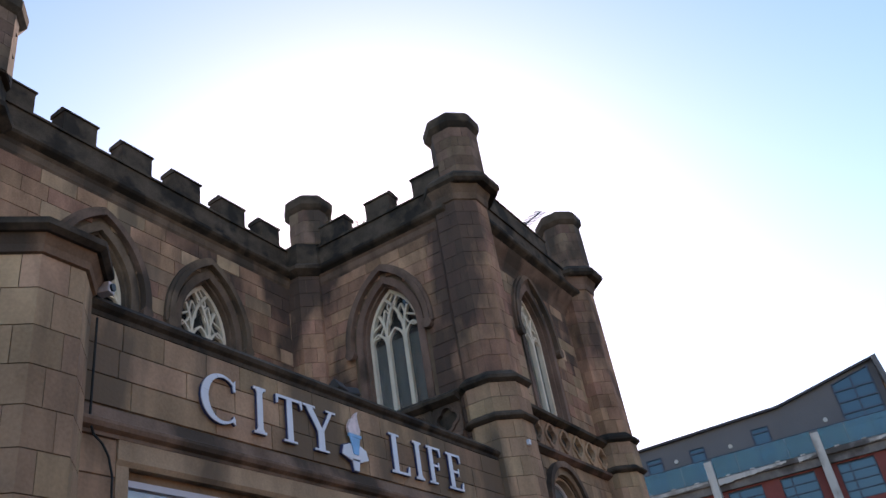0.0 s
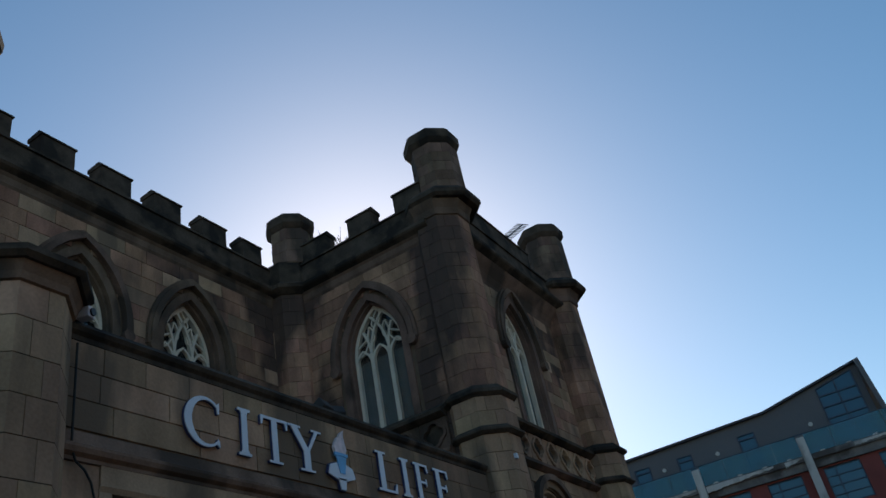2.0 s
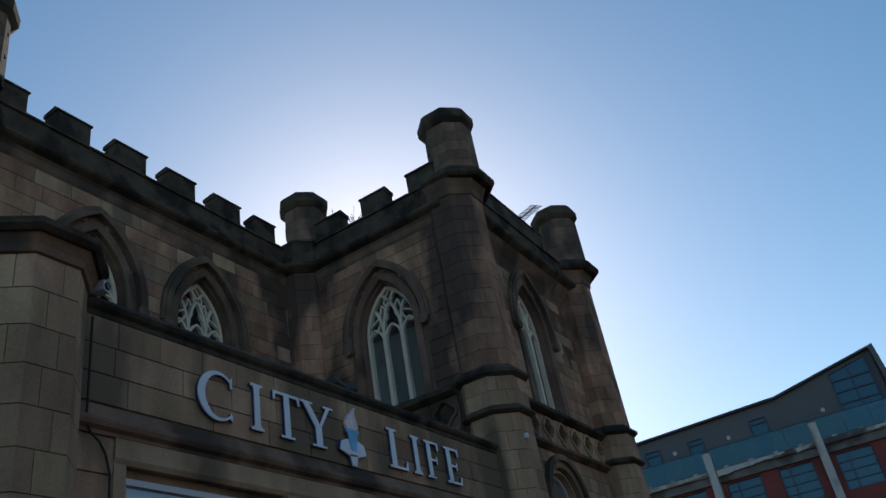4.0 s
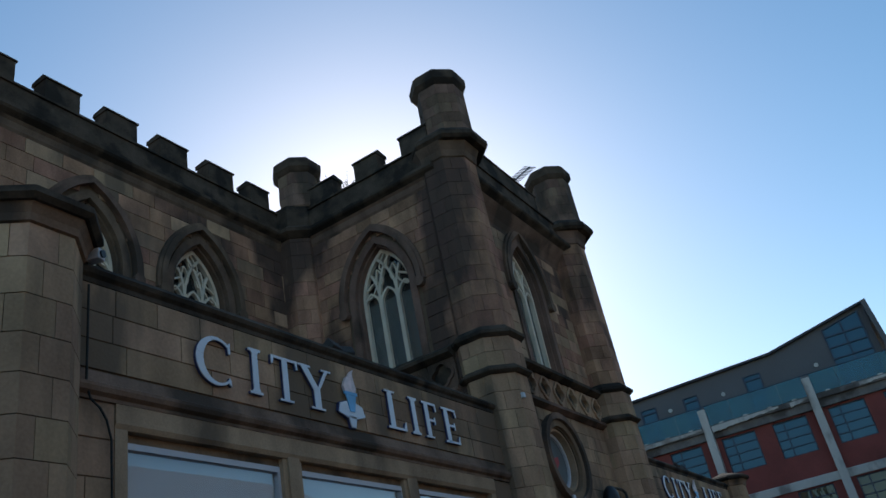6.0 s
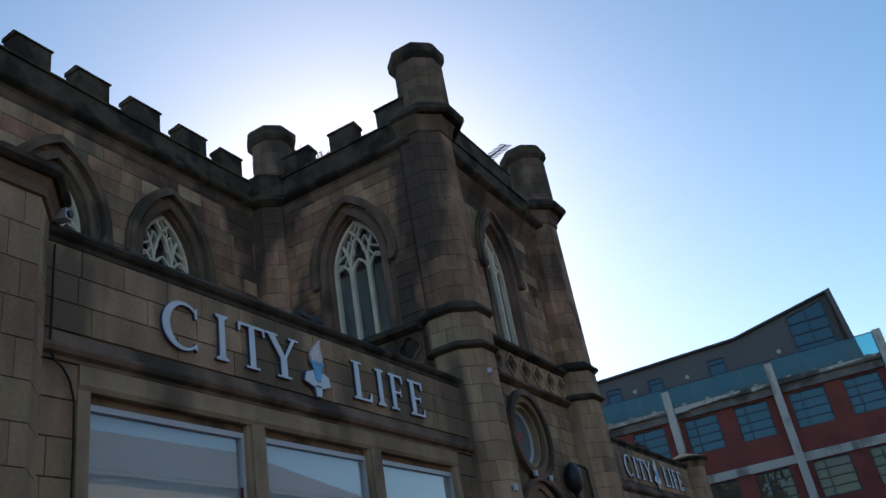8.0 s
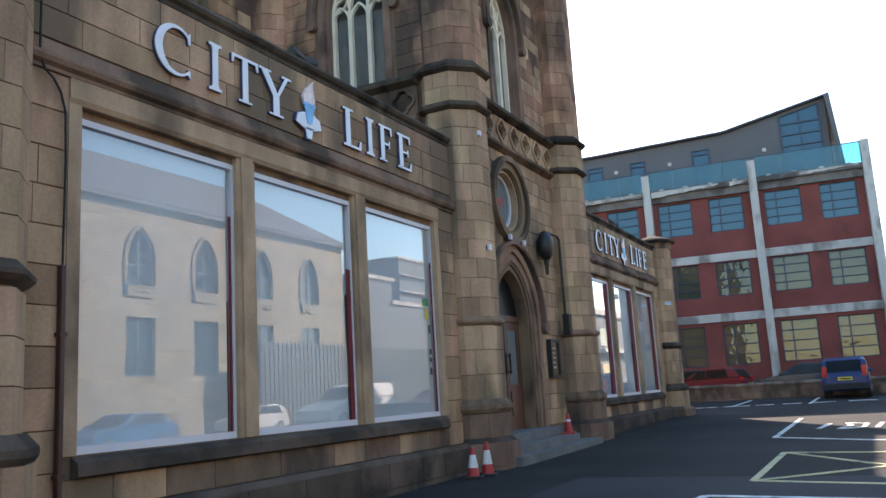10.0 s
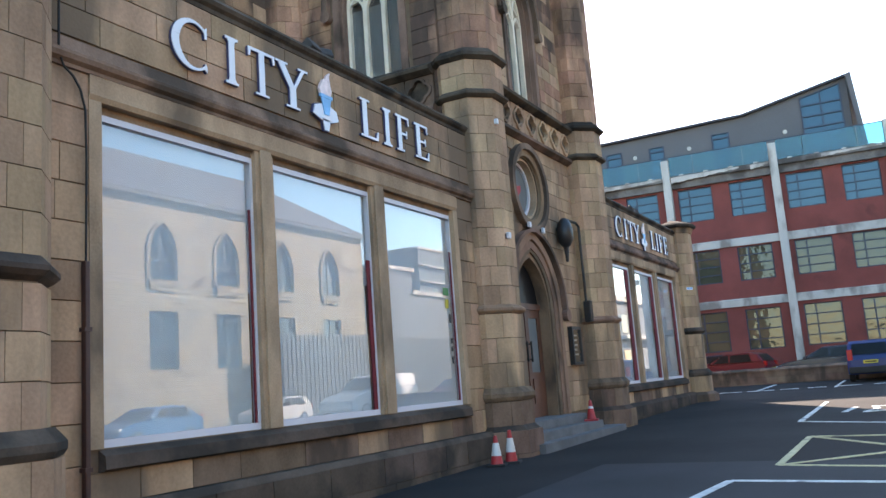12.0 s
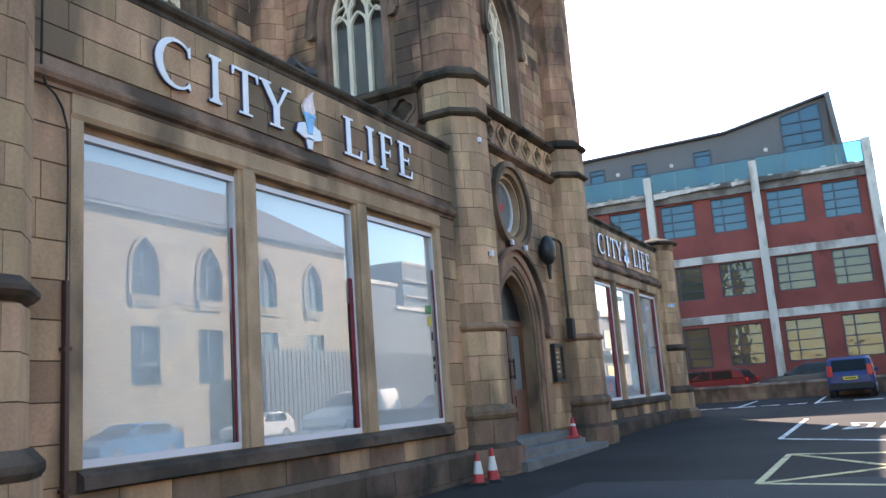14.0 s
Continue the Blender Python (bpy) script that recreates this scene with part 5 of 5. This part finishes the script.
def stripe(name, pts, w, mat, label):
    """A painted line on the sloping asphalt, 4 mm thick."""
    bm = bmesh.new()
    for (xa, ya), (xb, yb) in zip(pts, pts[1:]):
        d = Vector((xb - xa, yb - ya)).normalized()
        n = Vector((-d.y, d.x)) * w / 2
        k = max(1, int((Vector((xb - xa, yb - ya))).length / 2))
        for i in range(k):
            a = Vector((xa, ya)).lerp(Vector((xb, yb)), i / k)
            b = Vector((xa, ya)).lerp(Vector((xb, yb)), (i + 1) / k)
            q = [a + n, a - n, b - n, b + n]
            lo = [bm.verts.new((p.x, p.y, ground_z(p.x) - .002)) for p in q]
            hi = [bm.verts.new((p.x, p.y, ground_z(p.x) + .010)) for p in q]
            bm.faces.new(hi)
            for t in range(4):
                bm.faces.new((lo[t], lo[(t + 1) % 4], hi[(t + 1) % 4], hi[t]))
    return tagged(part(name, bm, mat), label, "road marking", "car park markings", "structure")


stripe("road_marking_1", [(23.0, 1.98), (17.2, 1.99), (16.0, .1), (15.2, -3.0)], .10, MARKING, "worn white parking bay line on the asphalt")
stripe("road_marking_2", [(8.3, 2.02), (9.5, 1.88), (9.1, -1.4)], .10, MARKING, "worn white parking bay line on the asphalt")
stripe("road_marking_3", [(10.75, 1.55), (14.2, 1.53), (13.7, -1.5), (10.1, -1.5), (10.75, 1.55)], .09, MARK_YELLOW, "worn yellow hatched box on the asphalt")
stripe("road_marking_4", [(10.75, 1.55), (13.7, -1.5)], .08, MARK_YELLOW, "worn yellow hatch diagonal on the asphalt")
stripe("road_marking_5", [(14.2, 1.53), (10.1, -1.5)], .08, MARK_YELLOW, "worn yellow hatch diagonal on the asphalt")
for k, (ya, yb) in enumerate(((6.5, 5.5), (5.3, 4.4), (4.2, 3.6), (3.3, 2.7), (2.4, 1.6), (1.2, .3), (-.4, -2))):
    t = (6.5 - ya) / 6.9
    stripe("road_marking_%d" % (6 + k), [(31.6 + .8 * t, ya), (31.7 + .8 * t, yb)], .22, MARKING, "broken white edge line on the asphalt")
for k, y in enumerate((5.0, 2.4, -.2, -2.8)):
    stripe("road_marking_%d" % (13 + k), [(31.5, y - .02), (36.8, y)], .10, MARKING, "worn white parking bay line on the asphalt")
for k, pts in enumerate(([(19.2, 1.35), (20.6, 1.2)], [(19.0, .95), (19.9, .75), (20.7, .85), (20.4, .45), (19.3, .5), (19.0, .95)], [(19.1, .25), (20.6, .15)])):
    stripe("road_marking_%d" % (17 + k), pts, .11, MARKING, "worn white painted bay lettering on the asphalt")


# ---- vehicles ----
def paint(name, col):
    m = bpy.data.materials.new(name)
    m.use_nodes = True
    b = m.node_tree.nodes["Principled BSDF"]
    b.inputs["Base Color"].default_value = (*col, 1)
    b.inputs["Roughness"].default_value = 0.3
    b.inputs["Coat Weight"].default_value = 0.12
    b.inputs["Specular IOR Level"].default_value = 0.35
    b.inputs["Coat Roughness"].default_value = 0.05
    return m


CAR_BLUE, CAR_RED = paint("blue_car_paint", (0.010, 0.028, 0.13)), paint("red_car_paint", (0.17, 0.012, 0.02))
CAR_DARK, CAR_WHITE = paint("dark_navy_car_paint", (0.012, 0.016, 0.035)), paint("white_car_paint", (0.72, 0.72, 0.72))
CAR_SKY = paint("mid_blue_car_paint", (0.035, 0.15, 0.33))
CAR_GLASS = paint("dark_car_glass", (0.012, 0.016, 0.02))
LAMP_RED = paint("red_lamp_lens", (0.5, 0.008, 0.008))
LAMP_CLEAR = paint("clear_lamp_lens", (0.6, 0.6, 0.62))
RIM = material("silver_wheel_rim", (0.5, 0.5, 0.52), 0.35, metal=0.9, vary=0.1, bump=0.0)
PLATE_Y = material("yellow_plate", (0.62, 0.50, 0.05), 0.5, vary=0.05, bump=0.0)

SHAPES = {  # side outline of the body and of the glasshouse, nose at +x, lengths in metres
    "hatch": (4.0, 1.72, [(-2.0, .45), (-1.98, .85), (-1.9, 1.0), (.75, .98), (1.6, .86), (1.95, .72), (2.0, .45), (1.9, .28), (-1.9, .28)],
              [(-1.92, .98), (-1.62, 1.36), (-1.1, 1.47), (-.1, 1.46), (.85, .97)]),
    "saloon": (4.4, 1.76, [(-2.2, .45), (-2.2, .85), (-2.1, .98), (-.9, 1.0), (.9, .97), (1.8, .84), (2.15, .7), (2.2, .45), (2.1, .26), (-2.1, .26)],
               [(-2.0, .97), (-1.35, 1.38), (-.7, 1.45), (.1, 1.42), (1.0, .96)]),
    "mpv": (4.1, 1.76, [(-2.05, .45), (-2.05, .82), (-2.0, .98), (.95, .97), (1.7, .92), (2.0, .75), (2.05, .45), (1.95, .28), (-1.95, .28)],
            [(-2.0, .96), (-1.85, 1.44), (-1.55, 1.54), (.1, 1.52), (1.0, .96)]),
    "van": (4.4, 1.80, [(-2.2, .4), (-2.2, 1.15), (-2.18, 1.2), (.9, 1.15), (1.75, .98), (2.15, .75), (2.2, .4), (2.1, .28), (-2.1, .28)],
            [(-2.18, 1.18), (-2.12, 1.78), (-2.0, 1.84), (-.1, 1.82), (.25, 1.75), (1.0, 1.14)]),
}


def car(kind, x, y, rz, body_mat, label, plate=None, name="car", solid=False):
    length, width, low, high = SHAPES[kind]
    ob = thing(name, label, "van" if kind == "van" else "car", "parked cars", at=(x, y, ground_z(x, y)), rz=rz)
    hw = width / 2

    def loft(outline, ins):
        bm = bmesh.new()
        rows = []
        for w, k in ((-hw, 1), (-hw + .12, 0), (hw - .12, 0), (hw, 1)):
            cx = sum(p[0] for p in outline) / len(outline)
            cz = sum(p[1] for p in outline) / len(outline)
            rows.append([bm.verts.new((cx + (p[0] - cx) * (1 - ins * .5 * k), w * (1 - (ins * max(0, p[1] - .9) * 1.8)), cz + (p[1] - cz) * (1 - ins * k))) for p in outline])
        n = len(outline)
        for r, s in zip(rows, rows[1:]):
            for i in range(n):
                j = (i + 1) % n
                bm.faces.new((r[i], r[j], s[j], s[i]))
        bm.faces.new(rows[0])
        bm.faces.new(rows[-1][::-1])
        bmesh.ops.recalc_face_normals(bm, faces=bm.faces[:])
        sharp = [e for e in bm.edges if e.calc_face_angle(0) > .35]
        bmesh.ops.bevel(bm, geom=sharp, offset=.03, segments=2, affect='EDGES', clamp_overlap=True)
        return bm
    part("body", loft(low, .05), body_mat, ob)
    cabin = part("cabin", loft(high, .10), body_mat, ob)
    # side windows, front and rear screens set just proud
    xs = [p[0] for p in high]
    zb, zt = high[0][1] + .05, max(p[1] for p in high) - .09
    for s in (-1, 1):
        for a, b in (((-.35, .40),) if kind == "van" else ((xs[0] + .55, -.35), (-.28, .45))):
            if kind == "van":
                a, b = .05, .72
            bm = bmesh.new()
            g = lambda u, z: (u, s * (hw * (1 - .10 * max(0, z - .9) * 1.8) + .012), z)
            back = .12 if a < -.6 else 0
            fr_ = .40 if b > .4 else 0
            bm.faces.new([bm.verts.new(g(*q)) for q in ((a, zb), (b, zb), (b - fr_, zt), (a + back, zt))])
            bmesh.ops.solidify(bm, geom=bm.faces[:], thickness=.02)
            part("side_window", bm, CAR_GLASS, cabin)
    (xa, za), (xb, zc) = high[0], high[1]
    if kind != "van":
        bm = bmesh.new()
        bm.faces.new([bm.verts.new(q) for q in ((xa - .015, -hw * .78, za + .06), (xa - .015, hw * .78, za + .06), (xb - .02, hw * .70, zc - .02), (xb - .02, -hw * .70, zc - .02))])
        bmesh.ops.solidify(bm, geom=bm.faces[:], thickness=.02)
        part("rear_screen", bm, CAR_GLASS, cabin)
    (xa, za), (xb, zc) = high[-1], high[-2]
    bm = bmesh.new()
    bm.faces.new([bm.verts.new(q) for q in ((xa + .0, -hw * .82, za + .05), (xa + .0, hw * .82, za + .05), (xb + .06, hw * .74, zc - .04), (xb + .06, -hw * .74, zc - .04))])
    bmesh.ops.solidify(bm, geom=bm.faces[:], thickness=.02)
    part("windscreen", bm, CAR_GLASS, cabin)
    for sx in (-1, 1):
        for s in (-1, 1):
            bm = bmesh.new()
            tube(bm, (sx * length * .31, s * (hw - .20), .31), (sx * length * .31, s * (hw + .012), .31), .31, .30, 20)
            wh = part("wheel", bm, RUBBER, ob, "black tyre")
            bm = bmesh.new()
            tube(bm, (sx * length * .31, s * (hw + .005), .31), (sx * length * .31, s * (hw + .02), .31), .20, .18, 16)
            part("rim", bm, RIM, wh, "silver rim")
    for s in (-1, 1):
        bm = boxed(-length / 2 - .015, -length / 2 + .12, *sorted((s * (hw - .24), s * (hw - .04))), .82, 1.02 if kind != "mpv" else 1.22, bevel=.02)
        part("tail_lamp", bm, LAMP_RED, ob, "red tail lamp")
        bm = boxed(length / 2 - .22, length / 2 - .03, *sorted((s * (hw - .38), s * (hw - .06))), .60, .74, bevel=.03)
        part("headlamp", bm, LAMP_CLEAR, ob, "clear headlamp")
        bm = boxed(.62, .78, *sorted((s * (hw - .02), s * (hw + .16))), .95, 1.08, bevel=.03)
        part("door_mirror", bm, body_mat, ob)
    part("bumper", boxed(-length / 2 - .05, -length / 2 + .25, -hw + .05, hw - .05, .32, .56, bevel=.04), RUBBER if kind in ("mpv", "van") else body_mat, ob)
    pl = part("number_plate", boxed(-length / 2 - .062, -length / 2 - .05, -.27, .27, .68 if kind == "mpv" else .60, .80 if kind == "mpv" else .72), PLATE_Y, ob, "yellow number plate with a dark bar")
    part("plate_bar", boxed(-length / 2 - .068, -length / 2 - .061, -.21, .21, .715 if kind == "mpv" else .635, .765 if kind == "mpv" else .685), BLACK_METAL, pl)
    return ob


car("mpv", 35.95, 1.28, 0, CAR_BLUE, "blue compact people carrier parked nose to the wall").scale = (.9, .9, .97)
car("hatch", 41.6, 7.6, 80, CAR_RED, "red hatchback parked behind the low stone wall")
car("hatch", 44.0, 9.2, 85, CAR_DARK, "dark hatchback parked behind the low stone wall")
car("hatch", 41.5, 3.5, 95, CAR_DARK, "dark navy hatchback parked behind the low stone wall")
car("saloon", 41.8, -2.4, 95, CAR_WHITE, "white saloon parked behind the low stone wall")


# ---- the street opposite, seen in the window glass ----
CHAPEL_STONE = material("pale_buff_stonework", (0.50, 0.42, 0.30), 0.9, scale=1.6, vary=0.28, fine=7, bump=0.4, per_piece=0.2, dark=(0.25, 0.2, 0.13), dark_amount=0.15)
_n, _l = CHAPEL_STONE.node_tree.nodes, CHAPEL_STONE.node_tree.links
_br = _n.new("ShaderNodeTexBrick")
_br.inputs["Scale"].default_value, _br.inputs["Mortar Size"].default_value = 1.0, 0.035
_br.inputs["Brick Width"].default_value, _br.inputs["Row Height"].default_value = 0.5, 0.27
_br.inputs["Color1"].default_value, _br.inputs["Color2"].default_value, _br.inputs["Mortar"].default_value = (1, 1, 1, 1), (0.62, 0.59, 0.53, 1), (0.38, 0.35, 0.31, 1)
_mp = _n.new("ShaderNodeMapping")
_mp.inputs["Rotation"].default_value = (radians(-90), 0, 0)
_geo = _n.new("ShaderNodeNewGeometry")
_l.new(_geo.outputs["Position"], _mp.inputs["Vector"])
_l.new(_mp.outputs[0], _br.inputs["Vector"])
_mx = _n.new("ShaderNodeMix")
_mx.data_type, _mx.blend_type = 'RGBA', 'MULTIPLY'
_mx.inputs["Factor"].default_value = 1.0
_pb = _n["Principled BSDF"]
_l.new(_pb.inputs["Base Color"].links[0].from_socket, _mx.inputs["A"])
_l.new(_br.outputs["Color"], _mx.inputs["B"])
_l.new(_mx.outputs["Result"], _pb.inputs["Base Color"])
SLATE = material("grey_roof_slate", (0.10, 0.10, 0.11), 0.7, scale=2, vary=0.25, fine=14, bump=0.3)
STEEL_GREY = material("grey_galvanised_steel", (0.07, 0.083, 0.092), 0.5, metal=0.3, vary=0.15, bump=0.05)
FAR_PALE = material("grey_far_render", (0.13, 0.142, 0.152), 0.85, vary=0.1, bump=0.1)


def chapel():
    ob = thing("chapel_hall", "sunlit buff stone hall with pointed windows and slate roof", "building")
    f = Front(0.0)
    y = -21.0

    class Back:
        def p(self, u, d, z):
            return Vector((u, y - d, z))
    b = Back()
    cs = (16.2, 21.0, 25.7, 30.4, 35.1, 40.0, 44.8)
    x0, x1 = 4.0, 48.7
    bm = bmesh.new()
    at = x0
    for c in cs:
        w = .96
        slab(bm, b, [(at, -.3), (c - w, -.3), (c - w, 12.03), (at, 12.03)], 0, .5)
        slab(bm, b, [(c - w, -.3), (c + w, -.3), (c + w, 3.06), (c - w, 3.06)], 0, .5)
        slab(bm, b, [(c - w, 6.07), (c + w, 6.07), (c + w, 7.66), (c - w, 7.66)], 0, .5)
        top = arch(c, w, 9.02, 1.75, 8)
        for (ua, za), (ub, zc) in zip(top, top[1:]):
            slab(bm, b, [(ua, za), (ub, zc), (ub, 12.03), (ua, 12.03)], 0, .5)
        at = c + w
    slab(bm, b, [(at, -.3), (x1, -.3), (x1, 12.03), (at, 12.03)], 0, .5)
    wl = part("front_wall", bm, CHAPEL_STONE, ob)
    for c in cs:
        bm = bmesh.new()
        ribbon(bm, b, arch(c, 1.02, 9.02, 1.85, 10, 7.66), .22, -.08, .05)
        slab(bm, b, [(c - 1.0, 7.32), (c + 1.0, 7.32), (c + 1.0, 7.66), (c - 1.0, 7.66)], -.15, .1)
        for k in range(6):
            slab(bm, b, [(c - .96 + k * .3, 7.09), (c - .70 + k * .3, 7.09), (c - .70 + k * .3, 7.32), (c - .96 + k * .3, 7.32)], -.12, .1)
        part("window_dressing", bm, CHAPEL_STONE, ob, "pale dressed stone surround")
        for za, pts in ((7.66, arch(c, .96, 9.02, 1.75, 8, 7.66)), (3.06, [(c - .96, 3.06), (c + .96, 3.06), (c + .96, 6.07), (c - .96, 6.07)])):
            bm = bmesh.new()
            slab(bm, b, pts, .25, .27)
            wn_ = part("window", bm, OFFICE_GLASS, ob, "dark glazed window")
            bm = bmesh.new()
            zt = max(p[1] for p in pts)
            ribbon(bm, b, [(c, za), (c, zt)], .10, .2, .3)
            ribbon(bm, b, [(c - .96, za + 1.1), (c + .96, za + 1.1)], .10, .2, .3)
            part("frame", bm, STEEL_GREY, wn_)
    bm = bmesh.new()
    for k, (ya, za) in enumerate(((y + .35, 11.97),)):
        a = [bm.verts.new(q) for q in ((x0 - .4, y + .35, 12.03), (x1 + .4, y + .35, 12.03), (x1 - 5, y - 6, 16.29), (x0 + 5, y - 6, 16.29))]
        bm.faces.new(a)
        c2 = [bm.verts.new(q) for q in ((x1 + .4, y + .35, 12.03), (x1 + .4, y - 12.5, 12.03), (x1 - 5, y - 6, 16.29))]
        bm.faces.new(c2)
        c3 = [bm.verts.new(q) for q in ((x0 - .4, y - 12.5, 12.03), (x0 + 5, y - 6, 16.29), (x1 - 5, y - 6, 16.29), (x1 + .4, y - 12.5, 12.03))]
        bm.faces.new(c3)
        c4 = [bm.verts.new(q) for q in ((x0 - .4, y + .35, 12.03), (x0 + 5, y - 6, 16.29), (x0 - .4, y - 12.5, 12.03))]
        bm.faces.new(c4)
    bmesh.ops.remove_doubles(bm, verts=bm.verts[:], dist=.001)
    bmesh.ops.solidify(bm, geom=bm.faces[:], thickness=.15)
    part("roof", bm, SLATE, ob, "grey slate hipped roof")
    part("gutter", boxed(x0 - .4, x1 + .4, y + .3, y + .40, 11.94, 12.03), STEEL_GREY, ob, "grey gutter")
    for nm, q in (("side_wall", (x1 - .5, x1, y - 12, y - .5)), ("side_wall", (x0, x0 + .5, y - 12, y - .5)), ("back_wall", (x0, x1, y - 12.5, y - 12))):
        part(nm, boxed(*q, -.3, 12.03), CHAPEL_STONE, ob)


chapel()


def palisade():
    ob = thing("steel_fence", "tall grey ribbed steel fence along the opposite pavement", "fence")
    x0, x1, y = 37.5, 72.0, -19.3
    # added backing, its dark colour standing for the gaps between pales
    part("gap_backing", boxed(x0, x1, y - .04, y, -.3, 4.6), ROOF_DARK, ob, "dark backing added for the shade between the pales")
    n = 84
    for k in range(n):
        x = x0 + (x1 - x0) * (k + .5) / n
        if k == 0:
            me = finish(boxed(-.165, .165, 0, .07, -.3, 4.85, bevel=.02), "pale", STEEL_GREY)
        o = new("pale", me)
        o.parent = ob
        o.location = (x, y, 0)
    for z in (1.0, 4.1):
        part("rail", boxed(x0, x1, y - .1, y - .04, z, z + .08), STEEL_GREY, ob)


palisade()


def far_block(x, y, w, d, h, label, floors):
    ob = thing("apartment_block", label, "building", at=(x, y, 0))
    part("wall", boxed(-w / 2, w / 2, -d / 2, d / 2, 0, h), FAR_PALE, ob)
    me = finish(boxed(-.9, .9, -.05, .05, -.8, .8), "window", OFFICE_GLASS)
    for k in range(floors):
        for j in range(int(w / 4)):
            o = new("window", me)
            o.parent = ob
            o.location = (-w / 2 + 2 + j * 4, d / 2 + .03, h - 2 - k * 3.2)
    for k in range(floors):
        part("balcony", boxed(-w / 2, w / 2, d / 2, d / 2 + .8, h - 3.4 - k * 3.2, h - 3.1 - k * 3.2), CONCRETE, ob)
    part("roof", boxed(-w / 2 - .3, w / 2 + .3, -d / 2 - .3, d / 2 + .3, h, h + .5), CONCRETE, ob)


far_block(145, -75, 13, 12, 28, "pale distant apartment tower with balconies", 7)
far_block(91.5, -50, 8, 10, 16.6, "grey plain block beyond the fence", 0)
far_block(102, -50, 13, 10, 13.6, "grey plain block beyond the fence", 0)
far_block(80, -17, 16, 14, 7.5, "grey rendered block beyond the office", 2)
car("saloon", 22.5, -13.4, 176, CAR_SKY, "mid-blue saloon parked along the street")
car("hatch", 34.6, -17.4, 182, CAR_WHITE, "white hatchback parked along the street")
car("van", 37.4, -13.2, 180, CAR_WHITE, "white panel van parked along the street").scale = (1.48, 1.2, 1.16)
car("hatch", 45.0, -12.2, 180, CAR_RED, "red hatchback parked along the street")

def terrace(x0, x1, y, h, label):
    """A plain row, unseen and added to close the street behind the camera."""
    ob = thing("street_row", label, "building", "rows closing the street")
    part("wall", boxed(x0, x1, y - 8, y, -1.5, h), CHAPEL_STONE, ob)
    part("roof", boxed(x0 - .3, x1 + .3, y - 8.3, y + .3, h, h + .4), SLATE, ob)


terrace(-45, 2, -21, 10.5, "plain buff stone row added out of view across the street")


def lighter_patch():
    """A strip of paler asphalt along the kerbless lane."""
    bm = bmesh.new()
    xs = [-20, -10, 0, 4, 8, 11.2]
    lo = [bm.verts.new((x, -6.0, ground_z(x, -6.0) + .004)) for x in xs]
    mi = [bm.verts.new((x, -3.0, ground_z(x) + .004)) for x in xs]
    hi = [bm.verts.new((x, 3.9 + .03 * math.sin(x), ground_z(x) + .004)) for x in xs]
    for i in range(len(xs) - 1):
        bm.faces.new((lo[i], lo[i + 1], mi[i + 1], mi[i]))
        bm.faces.new((mi[i], mi[i + 1], hi[i + 1], hi[i]))
    tagged(part("road", bm, ASPHALT_PALE), "paler strip of asphalt lane", "road", kind="structure")


ASPHALT_PALE = material("paler_asphalt", (0.050, 0.046, 0.048), 0.85, scale=0.5, vary=0.3, fine=90, bump=0.5, spec=0.12, bump_dist=0.006)
lighter_patch()
